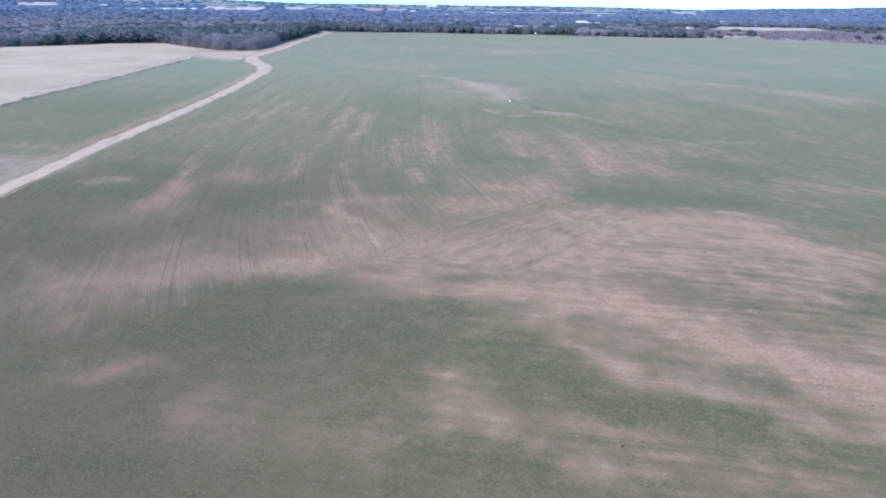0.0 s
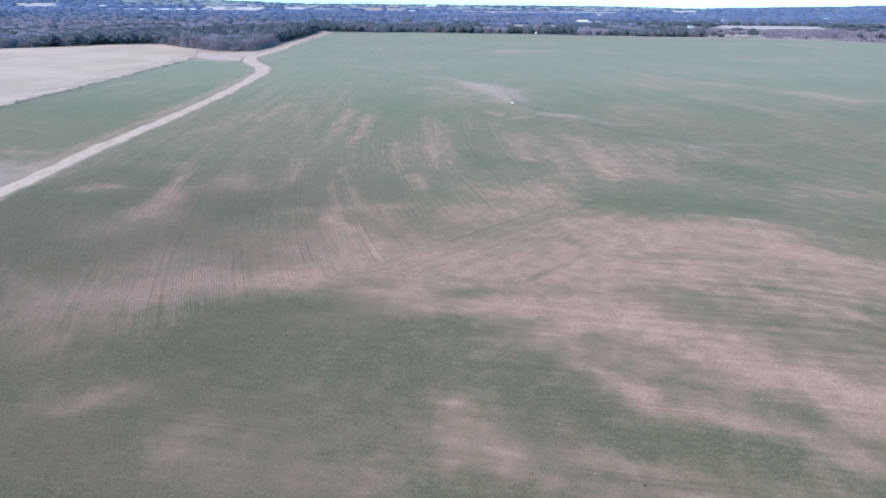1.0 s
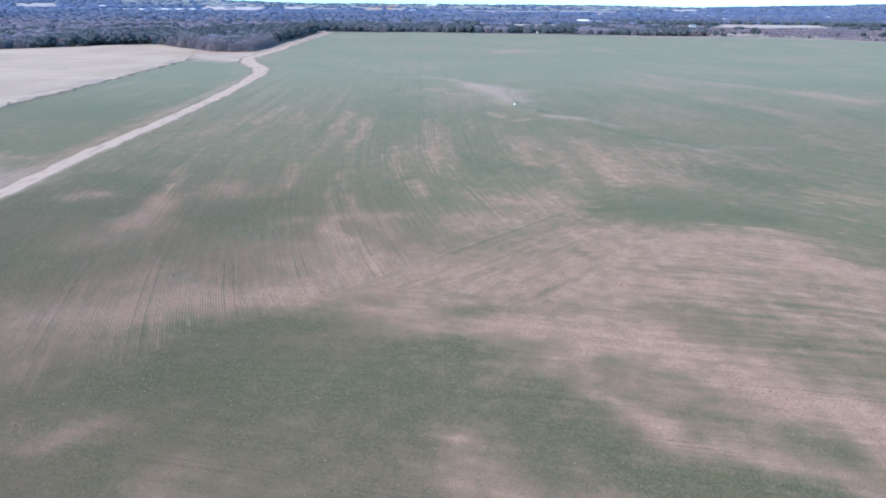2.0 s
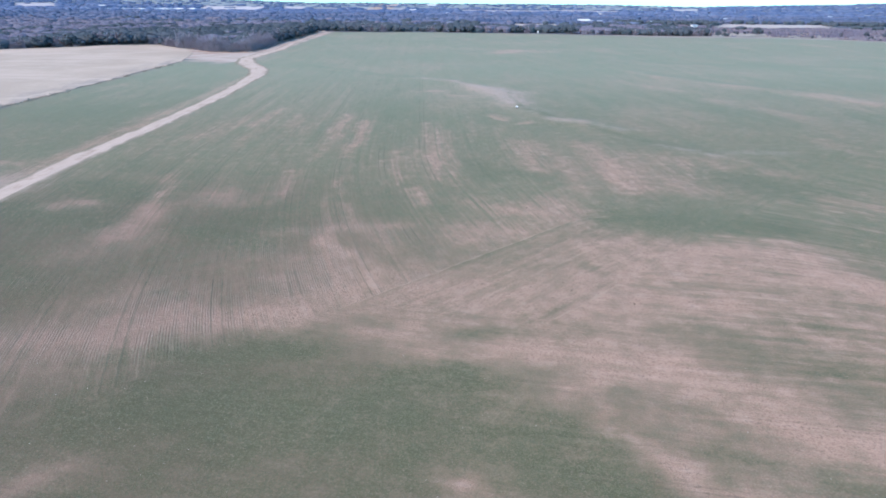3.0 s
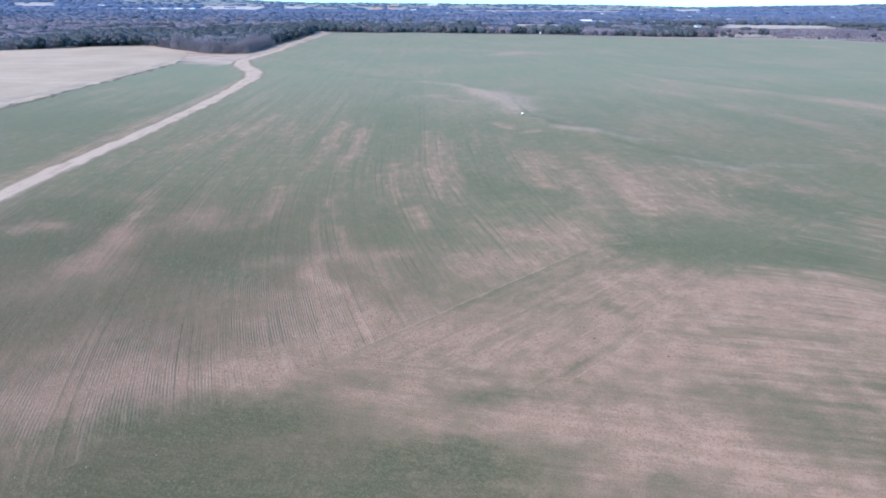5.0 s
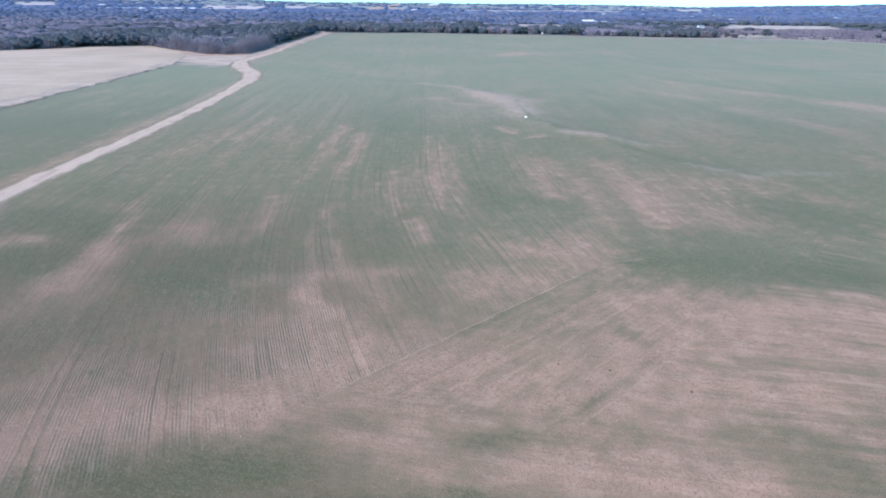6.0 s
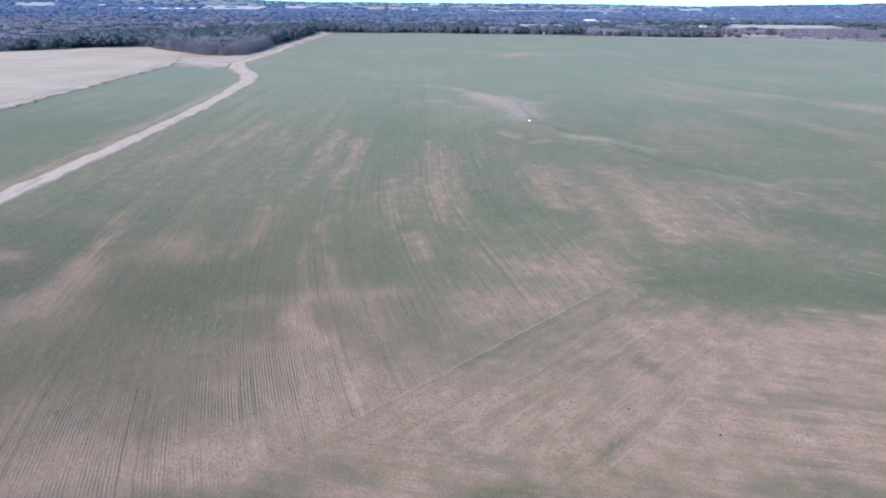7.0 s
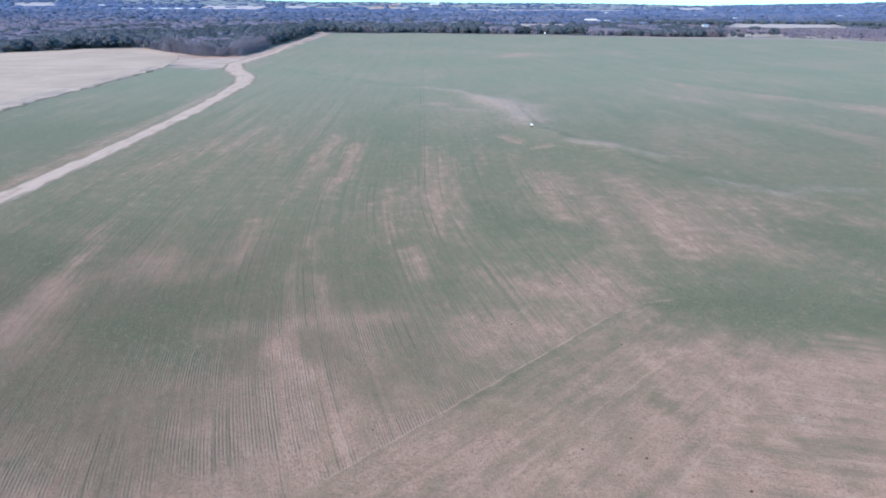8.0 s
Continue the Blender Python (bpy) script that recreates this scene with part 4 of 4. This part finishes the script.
def plant_edge():
    """Single trees in two loose rows along the edge of the woods."""
    rng = np.random.RandomState(5)
    oaks = [oak(9.8, 6.6, 1), oak(8.6, 5.8, 2), oak(10.8, 7.2, 3)]
    bares = [bare_tree(10.0, 5.0, 4), bare_tree(12.5, 5.8, 6), bare_tree(8.5, 4.6, 7)]
    bushes = [shrub(3.6, 2.2, 8), shrub(2.6, 1.9, 9)]
    spots = []
    for x in np.arange(-430, -146, 6.6):
        for back in ((4, 13) if x < -250 else (-3, 5, 13)):
            leafless = x > -235 or x < -350 or rng.rand() < 0.3
            spots.append((x + rng.uniform(-2, 2), float(far_edge(np.array(x))) + back + rng.uniform(-3, 4), bares if leafless else oaks))
    for y in np.arange(545, 890, 7.4):
        for back in (4, 13):
            spots.append((-143.5 - back + rng.uniform(-3, 2), y + rng.uniform(-2, 2), bares if y < 640 or rng.rand() < 0.2 else oaks))
    for x in np.arange(-125, 430, 9.0):
        gap = 158 < x < 178 or 0.72 < rng.rand() < 0.76
        if not gap:
            spots.append((x + rng.uniform(-2, 2), float(far_edge(np.array(x))) + 8 + rng.uniform(-3, 7), bares if rng.rand() < 0.3 else oaks))
    for _ in range(60):
        x = rng.uniform(425, 800)
        y = float(far_edge(np.array(min(x, 600)))) + 15 + rng.uniform(0, 190)
        spots.append((x, y, bushes if rng.rand() < 0.92 else oaks))
    first = set()
    for x, y, kinds in spots:
        ob = kinds[rng.randint(len(kinds))]
        s = rng.uniform(0.55, 1.2) * (0.78 if 160 < x < 330 else 1.0)
        m = Matrix.Translation((x, y, float(height(x, y)))) @ pose(0, 0, 0, 0, 0, rng.uniform(0, 360)) @ Matrix.Diagonal((s, s, s * rng.uniform(0.88, 1.1), 1))
        if ob.name in first:
            made = copy_thing(ob, m)
            made.matrix_basis = m
        else:
            first.add(ob.name)
            ob.matrix_basis = m


def woodland(name, label, x, y, tall, wide, grain, clumps, material, seed):
    """Many far trees as one mesh of leaf clumps that stand on the ground."""
    rng = np.random.RandomState(seed)
    if clumps > 20:  # a smaller lobe beside each crown
        a, r = rng.uniform(0.3, 2.8, len(x)), wide * rng.uniform(0.5, 0.9, len(x))
        x, y = np.concatenate([x, x + np.cos(a) * r]), np.concatenate([y, y + np.sin(a) * r])
        tall, wide = np.concatenate([tall, tall * rng.uniform(0.75, 1.08, len(a))]), np.concatenate([wide, wide * rng.uniform(0.4, 0.65, len(a))])
    n = len(x)
    rings, sides = grain
    half = np.stack([wide * rng.uniform(0.8, 1.2, n), wide * rng.uniform(0.8, 1.2, n), tall * 0.44], 1)
    base = np.stack([x, y, height(x, y) + tall * 0.54], 1)
    v, f = lumps(base, half * (0.97 if clumps else 1.0), rng, rings, sides, 0.15)
    v = v.reshape(n, rings + 1, sides, 3)
    v[:, 0, :, 2] = height(x, y)[:, None] - 0.2  # low boughs and brush down to the ground
    v = v.reshape(-1, 3)
    if clumps:
        d = unit(rng.normal(size=(n, clumps, 3)))
        d[..., 2] = np.abs(d[..., 2])
        dots = base[:, None, :] + d * rng.uniform(0.90, 1.02, (n, clumps, 1)) * half[:, None, :]
        size = (np.minimum(wide, tall) * 0.15)[:, None] * rng.uniform(0.6, 1.25, (n, clumps))
        v, f = both((v, f), leaf_quads(dots.reshape(-1, 3), size.ravel(), rng, d.reshape(-1, 3), 0.12))
    tagged(new(name, mesh_from(name, v, f, material, True)), label, "woods", kind="stuff")


def plant_woods():
    rng = np.random.RandomState(17)
    n = 60000
    y = rng.uniform(480, 4850, n * 4)
    space = 6.6 + np.maximum(y - 600, 0) * 0.0098
    keep = rng.rand(len(y)) < (y / space ** 2) / 9.5
    y, space = y[keep], space[keep]
    x = y * rng.uniform(-0.90, 0.96, len(y))
    # as many as the spacing asks for
    wanted = 33000
    x, y, space = x[:wanted], y[:wanted], space[:wanted]
    ok = (y > far_edge(x) + 14) & ~((x > -166) & (x < -115) & (y < 910))
    ok &= ~((y > 3250) & (abs(x) < 0.47 * y) & (rng.rand(len(x)) > 0.22))  # open pasture on the low ridge
    ok &= ~((x > 440) & (x < 1130) & (y < 1290) & (rng.rand(len(x)) > 0.02))
    for cx, cy, wx, wy, k in CLEARINGS:
        inside = (abs(x - cx - (y - cy) * cx / cy) < wx) & (abs(y - cy) < wy)
        ok &= ~(inside & (rng.rand(len(x)) > 0.03))
    x, y, space = x[ok], y[ok], space[ok]
    kind = 0.8 * waves(x * 0.6, y, 330, 61) + 0.7 * waves(x, y, 120, 62) + rng.normal(size=len(x)) * 0.06
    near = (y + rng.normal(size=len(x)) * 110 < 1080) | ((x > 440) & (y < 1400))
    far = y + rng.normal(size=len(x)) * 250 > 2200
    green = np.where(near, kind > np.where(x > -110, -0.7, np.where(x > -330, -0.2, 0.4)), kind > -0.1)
    tall = np.where(near, rng.uniform(6.2, 9.0, len(x)), rng.uniform(3.6, 6.4, len(x)) + (rng.rand(len(x)) < 0.06) * 2.5)
    wide = np.where(near, rng.uniform(5.0, 9.6, len(x)), rng.uniform(6.4, 11.0, len(x))) * np.where(far, 2.0, 1.0)
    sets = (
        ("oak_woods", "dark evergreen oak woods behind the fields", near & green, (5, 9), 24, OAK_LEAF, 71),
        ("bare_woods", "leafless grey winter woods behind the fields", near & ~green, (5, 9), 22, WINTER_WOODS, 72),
        ("cedar_woods", "cedar and oak woods on the plain, painted haze-blue", ~near & ~far & green, (3, 6), 12, CEDAR_HAZED, 73),
        ("brush_woods", "leafless brush on the plain, painted with violet haze", ~near & ~far & ~green, (3, 6), 12, BRUSH_HAZED, 74),
        ("distant_cedar_woods", "woods towards the low ridge, painted haze-blue", far & green, (3, 5), 3, FAR_CEDAR_HAZED, 75),
        ("distant_brush_woods", "brush towards the low ridge, painted with blue haze", far & ~green, (3, 5), 3, FAR_TWIG_HAZED, 76),
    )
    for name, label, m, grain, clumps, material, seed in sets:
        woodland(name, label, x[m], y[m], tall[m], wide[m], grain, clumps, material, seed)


def plant_wheat():
    """Young wheat in drill rows on the nearer part of the field."""
    rng = np.random.RandomState(23)
    n = 330000
    y = 30 + 150 * rng.rand(n) ** 1.35
    x = rng.uniform(-1, 1, n) * (0.86 * y + 8)
    x, y = row_place(x, y)
    keep = rng.rand(n) > 0.45 + 0.15 * waves(x, y, 15, 91) + 0.8 * bare_share(x, y) - 0.3 * lush_share(x, y)
    keep &= (x > -90)
    x, y = x[keep], y[keep]
    x, y = x + rng.normal(size=len(x)) * 0.10, y + rng.normal(size=len(x)) * np.where(y < 82, 0.2, 0.1)
    n = len(x)
    root = np.stack([x, y, height(x, y) - 0.02], 1)
    verts = []
    for _ in range(3):
        a = rng.uniform(0, 2 * math.pi, n)
        tall = rng.uniform(0.03, 0.08, n)
        side = np.stack([np.cos(a), np.sin(a), 0 * a], 1) * rng.uniform(0.025, 0.055, (n, 1))
        lean = np.stack([-np.sin(a), np.cos(a), 0 * a], 1) * rng.uniform(-0.10, 0.10, (n, 1))
        top = root + lean + np.stack([0 * a, 0 * a, tall], 1)
        verts.append(np.stack([root - side, root + side, top], 1))
    v = np.concatenate(verts).reshape(-1, 3)
    me = mesh_from("wheat_plants", v, np.arange(len(v)).reshape(-1, 3), WHEAT_LEAF)
    tagged(new("wheat_plants", me), "short grazed winter wheat standing in drill rows", "wheat", kind="stuff")


def plant_fencerow():
    """Dry brush and weeds on the low bank between stubble and wheat."""
    rng = np.random.RandomState(29)
    y = rng.uniform(90, 428, 5200)
    thick = 0.45 + 0.45 * waves(y, y * 0, 37, 81)
    y = y[rng.rand(len(y)) < np.clip(thick - 0.1, 0.04, 1)]
    x = -167.2 + rng.normal(size=len(y)) * 1.5 + 1.3 * waves(y * 0, y, 17, 51)
    tall = rng.uniform(0.10, 0.45, len(y))
    dots = np.stack([x, y, height(x, y) + 0.1 + tall * 0.5], 1)
    v, f = leaf_quads(dots, tall * 0.7, rng)
    tagged(new("fencerow_brush", mesh_from("fencerow_brush", v, f, DRY_BRUSH)), "dry brown brush along the edge of the stubble", "brush", kind="stuff")
    # rank dry grass before the trees and on the waste ground
    x = rng.uniform(-430, 640, 30000)
    y = far_edge(x) + rng.uniform(-7, 10, len(x))
    m = (x < -150) | (x > 440)
    x, y = x[m], y[m]
    tall = rng.uniform(0.1, 0.45, len(x))
    v, f = leaf_quads(np.stack([x, y, height(x, y) + tall * 0.4], 1), tall * 0.8, rng)
    tagged(new("dry_grass", mesh_from("dry_grass", v, f, DRY_BRUSH)), "rank dry grass in front of the trees", "grass", kind="stuff")


def plant_thicket():
    """Leafless mauve brush and dry bunch grass on the waste ground east of the woods."""
    rng = np.random.RandomState(31)
    x = rng.uniform(430, 1150, 14000)
    y = far_edge(np.minimum(x, 610)) + rng.uniform(4, 480, len(x))
    back = y - far_edge(np.minimum(x, 610))
    m = waves(x, y * 2.0, 160, 95) + 0.5 * waves(x, y, 40, 96) > np.interp(x + back, [470, 620, 720], [0.6, 0.2, -0.7])
    m &= np.maximum(abs(x - 735 - (y - 1265) * 0.58) / 125, abs(y - 1265) / 120) + 0.14 * waves(x, y, 90, 97) > 1.0
    x, y = x[m], y[m]
    tall = rng.uniform(0.7, 2.8, len(x))
    base = np.stack([x, y, height(x, y) + tall * 0.3], 1)
    v, f = lumps(base, np.stack([tall * 1.1, tall * 1.1, tall * 0.6], 1), rng, 2, 5, 0.4)
    v, f = both((v, f), leaf_quads(np.repeat(base, 4, 0) + rng.normal(size=(len(x) * 4, 3)) * np.repeat(tall, 4)[:, None] * 0.5 * np.array([1, 1, 0.5]), np.repeat(tall, 4) * 0.35, rng))
    tagged(new("brush_thicket", mesh_from("brush_thicket", v, f, MAUVE_BRUSH, True)), "leafless mauve brush on the waste ground", "brush", kind="stuff")


# ---- things ----
def box(bm, x0, y0, z0, x1, y1, z1):
    v = [bm.verts.new(p) for p in ((x0, y0, z0), (x1, y0, z0), (x1, y1, z0), (x0, y1, z0), (x0, y0, z1), (x1, y0, z1), (x1, y1, z1), (x0, y1, z1))]
    for f in ((3, 2, 1, 0), (4, 5, 6, 7), (0, 1, 5, 4), (1, 2, 6, 5), (2, 3, 7, 6), (3, 0, 4, 7)):
        bm.faces.new([v[k] for k in f])


def building(long, deep, eaves, rise, wall, roof, label):
    """A far farm building: gabled walls, overhanging roof slabs and a door."""
    house = new("farm_building")
    bm = bmesh.new()
    a, b = long / 2, deep / 2
    ring = [(-a, -b), (a, -b), (a, b), (-a, b)]
    low = [bm.verts.new((x, y, -0.4)) for x, y in ring]
    top = [bm.verts.new((x, y, eaves)) for x, y in ring]
    peak = [bm.verts.new((-a, 0, eaves + rise)), bm.verts.new((a, 0, eaves + rise))]
    for i in range(4):
        bm.faces.new((low[i], low[(i + 1) % 4], top[(i + 1) % 4], top[i]))
    bm.faces.new((top[3], top[0], peak[0]))
    bm.faces.new((top[1], top[2], peak[1]))
    part("wall", bm, wall, house)
    for s in (-1, 1):
        bm = bmesh.new()
        pitch = rise / b
        rows = [(0.0, eaves + rise + 0.05), (s * (b + 0.5), eaves - 0.5 * pitch + 0.05)]
        v = [bm.verts.new((x, y, z + dz)) for dz in (0, 0.18) for x in (-a - 0.5, a + 0.5) for y, z in rows]
        for f in ((0, 1, 3, 2), (4, 6, 7, 5), (0, 4, 5, 1), (2, 3, 7, 6), (0, 2, 6, 4), (1, 5, 7, 3)):
            bm.faces.new([v[k] for k in f])
        bmesh.ops.recalc_face_normals(bm, faces=bm.faces)
        part("roof", bm, roof, house)
    bm = bmesh.new()
    box(bm, -1.6, -b - 0.08, 0, 1.6, -b - 0.01, min(3.2, eaves - 0.4))
    door = part("door", bm, GREY_METAL, house, "wide grey sliding door")
    bm = bmesh.new()
    box(bm, -2.0, -b - 0.14, min(3.2, eaves - 0.4), 2.0, -b - 0.012, min(3.35, eaves - 0.25))
    part("rail", bm, BLACK_RUBBER, door, "dark steel sliding rail")
    for x in (-0.32 * long, 0.32 * long):
        bm = bmesh.new()
        box(bm, x - 0.75, -b - 0.07, 1.0, x + 0.75, -b - 0.01, 2.3)
        window = part("window", bm, WHITE_METAL, house, "white window frame")
        bm = bmesh.new()
        box(bm, x - 0.62, -b - 0.09, 1.12, x + 0.62, -b - 0.074, 2.18)
        part("pane", bm, WINDOW_GLASS, window, "dark window pane")
    return tagged(house, label, "building", "farm buildings on the plain")


def place_buildings():
    barn = building(26, 13, 5.5, 2.6, WHITE_METAL, WHITE_METAL, "long white metal barn among trees")
    shed = building(11, 8, 4.2, 1.8, WHITE_METAL, GREY_METAL, "small white shed with a grey roof")
    house = building(17, 10, 4.0, 2.6, CREAM_WALL, GREY_METAL, "cream farmhouse with a grey metal roof")
    rng = np.random.RandomState(37)
    spots = [(barn, 366, 1380, 12), (shed, 382, 1372, 60), (shed, 402, 1380, -20), (shed, 470, 1372, 30), (house, 486, 1380, 5), (shed, 507, 1350, 60), (shed, 519, 1160, 8), (shed, 876, 1750, 15)]
    spots += [(shed, -1387, 2650, 0), (barn, -1471, 2950, 20), (house, -1230, 2520, 70), (shed, -1190, 2480, 10), (shed, -1150, 2500, 5), (house, -1120, 2450, 40), (barn, -1095, 2500, 80), (shed, -1060, 2440, 30)]
    spots += [(barn, -988, 2450, 10), (house, -960, 2400, 25), (barn, -929, 2450, 0), (shed, -910, 2420, 50), (barn, -893, 2470, 15), (house, -851, 2550, 5), (barn, -33, 2800, 8), (barn, 60, 3930, 0), (barn, 92, 3950, 12)]
    for _ in range(26):  # the village
        spots.append(((house, shed, shed)[rng.randint(3)], rng.uniform(-1290, -930), rng.uniform(2330, 2720), rng.uniform(0, 90)))
    for _ in range(14):
        spots.append(((house, shed)[rng.randint(2)], rng.uniform(-700, 1500), rng.uniform(1900, 3000), rng.uniform(0, 40)))
    first = set()
    for ob, x, y, turn in spots:
        m = Matrix.Translation((x, y, float(height(x, y)))) @ pose(0, 0, 0, 0, 0, turn)
        if ob.name in first:
            copy_thing(ob, m)
        else:
            first.add(ob.name)
            ob.matrix_basis = m


def lathe(bm, profile, sides=20):
    """A turned shape from (radius, height) pairs, closed at both ends."""
    rings = [[bm.verts.new((r * math.cos(2 * math.pi * k / sides), r * math.sin(2 * math.pi * k / sides), z)) for k in range(sides)] for r, z in profile]
    for lower, upper in zip(rings, rings[1:]):
        for k in range(sides):
            bm.faces.new((lower[k], lower[(k + 1) % sides], upper[(k + 1) % sides], upper[k]))
    bm.faces.new(rings[0][::-1])
    bm.faces.new(rings[-1])


def build_feeder(x, y):
    """A mineral feeder: rubber tub with a white domed hood."""
    feeder = new("mineral_feeder")
    bm = bmesh.new()
    lathe(bm, [(0.50, -0.05), (0.62, 0.05), (0.64, 0.22), (0.58, 0.32), (0.50, 0.30)])
    part("tub", bm, BLACK_RUBBER, feeder, "black rubber tub")
    bm = bmesh.new()
    lathe(bm, [(0.66, 0.45), (0.74, 0.50), (0.72, 0.80), (0.60, 1.10), (0.38, 1.30), (0.12, 1.36)])
    part("hood", bm, WHITE_PLASTIC, feeder, "white domed plastic hood")
    for k in range(3):
        bm = bmesh.new()
        a = k * 2 * math.pi / 3
        limb(bm, [(0.54 * math.cos(a), 0.54 * math.sin(a), 0.28), (0.62 * math.cos(a), 0.62 * math.sin(a), 0.52)], [0.04, 0.04])
        part("strut", bm, GREY_METAL, feeder)
    feeder.location, feeder.scale = (x, y, float(height(x, y))), (0.75, 0.75, 0.75)
    tagged(feeder, "white domed mineral feeder standing in the wheat", "feeder")


def build_tank(x, y):
    tank = new("water_tank")
    bm = bmesh.new()
    lathe(bm, [(1.2, -0.2), (1.2, 0.2)], 18)
    part("footing", bm, LIMESTONE, tank)
    bm = bmesh.new()
    lathe(bm, [(0.98, 0.2), (1.0, 0.3), (1.0, 2.4), (0.92, 2.6), (0.3, 2.9), (0.12, 2.92)], 18)
    part("barrel", bm, WHITE_METAL, tank)
    tank.location = (x, y, float(height(x, y)))
    tagged(tank, "white water tank at the edge of the trees", "tank", "water tanks by the trees")
    for px, py, s in ((-152, 852, 1.0), (-155, 842, 0.8)):
        copy_thing(tank, Matrix.Translation((px, py, float(height(px, py)))) @ Matrix.Diagonal((s, s, s, 1)))


def build_dung():
    """Dry dung pats lying on the crop."""
    spots = [(-39.2, 48.9), (-10.0, 48.3), (10.0, 45.4), (20.1, 43.8), (20.8, 75.6), (-42.0, 58.7), (21.8, 96.2), (22.5, 93.4), (26.4, 113.5), (30.3, 120.3), (12.7, 119.1), (-5.0, 98.2),
             (-33.2, 98.0), (46.2, 130.2), (43.7, 99.1), (-58.7, 124.4), (16.4, 94.8), (22.1, 131.0), (30.7, 89.0), (14, 139)]
    rng = np.random.RandomState(43)
    kinds = []
    for k in range(4):
        bm = bmesh.new()
        lathe(bm, [(0.26, -0.03), (0.27, 0.03), (0.21, 0.09), (0.13, 0.085), (0.06, 0.12)], 11)
        for v in bm.verts:
            v.co.x *= 1.15 + 0.25 * noise.noise(v.co * 5 + Vector((k, 0, 0)))
            v.co.y *= 0.85 + 0.35 * noise.noise(v.co * 5 + Vector((0, k + 9, 0)))
            v.co.z += 0.03 * noise.noise(v.co * 9 + Vector((0, 0, k * 3)))
        me = bpy.data.meshes.new("dung_pat")
        bm.to_mesh(me)
        bm.free()
        me.materials.append(DUNG)
        kinds.append(me)
    for i, (x, y) in enumerate(spots):
        ob = new("dung_pat", kinds[i % 4])
        s = rng.uniform(0.3, 0.6)
        ob.matrix_basis = Matrix.Translation((x, y, float(height(x, y)))) @ pose(0, 0, 0, 0, 0, rng.uniform(0, 360)) @ Matrix.Diagonal((s, s, s, 1))
        tagged(ob, "dark dry dung pat lying on the wheat", "dung", "dung pats on the field")


def scatter_stones():
    rng = np.random.RandomState(47)
    n = 1300
    y = 32 + 120 * rng.rand(n) ** 1.4
    x = rng.uniform(-1, 1, n) * (0.8 * y + 6)
    size = 0.02 + 0.06 * rng.rand(n) ** 4
    corners = np.array([(1, 0, 0), (-1, 0, 0), (0, 1, 0), (0, -1, 0), (0, 0, 0.8), (0, 0, -0.5)])
    faces = np.array([(0, 2, 4), (2, 1, 4), (1, 3, 4), (3, 0, 4), (2, 0, 5), (1, 2, 5), (3, 1, 5), (0, 3, 5)])
    v = corners[None] * size[:, None, None] * rng.uniform(0.6, 1.4, (n, 6, 1)) + np.stack([x, y, height(x, y) + size * 0.3], 1)[:, None, :]
    f = faces[None] + (np.arange(n) * 6)[:, None, None]
    tagged(new("field_stones", mesh_from("field_stones", v.reshape(-1, 3), f.reshape(-1, 3), LIMESTONE)), "small pale stones and clods on the field", "stones", kind="stuff")


build_ground()
build_road()
build_stubble()
plant_woods()
plant_edge()
place_buildings()
build_feeder(39.4, 255)
build_tank(170, 893)
plant_fencerow()
plant_thicket()
build_dung()
plant_wheat()
scatter_stones()
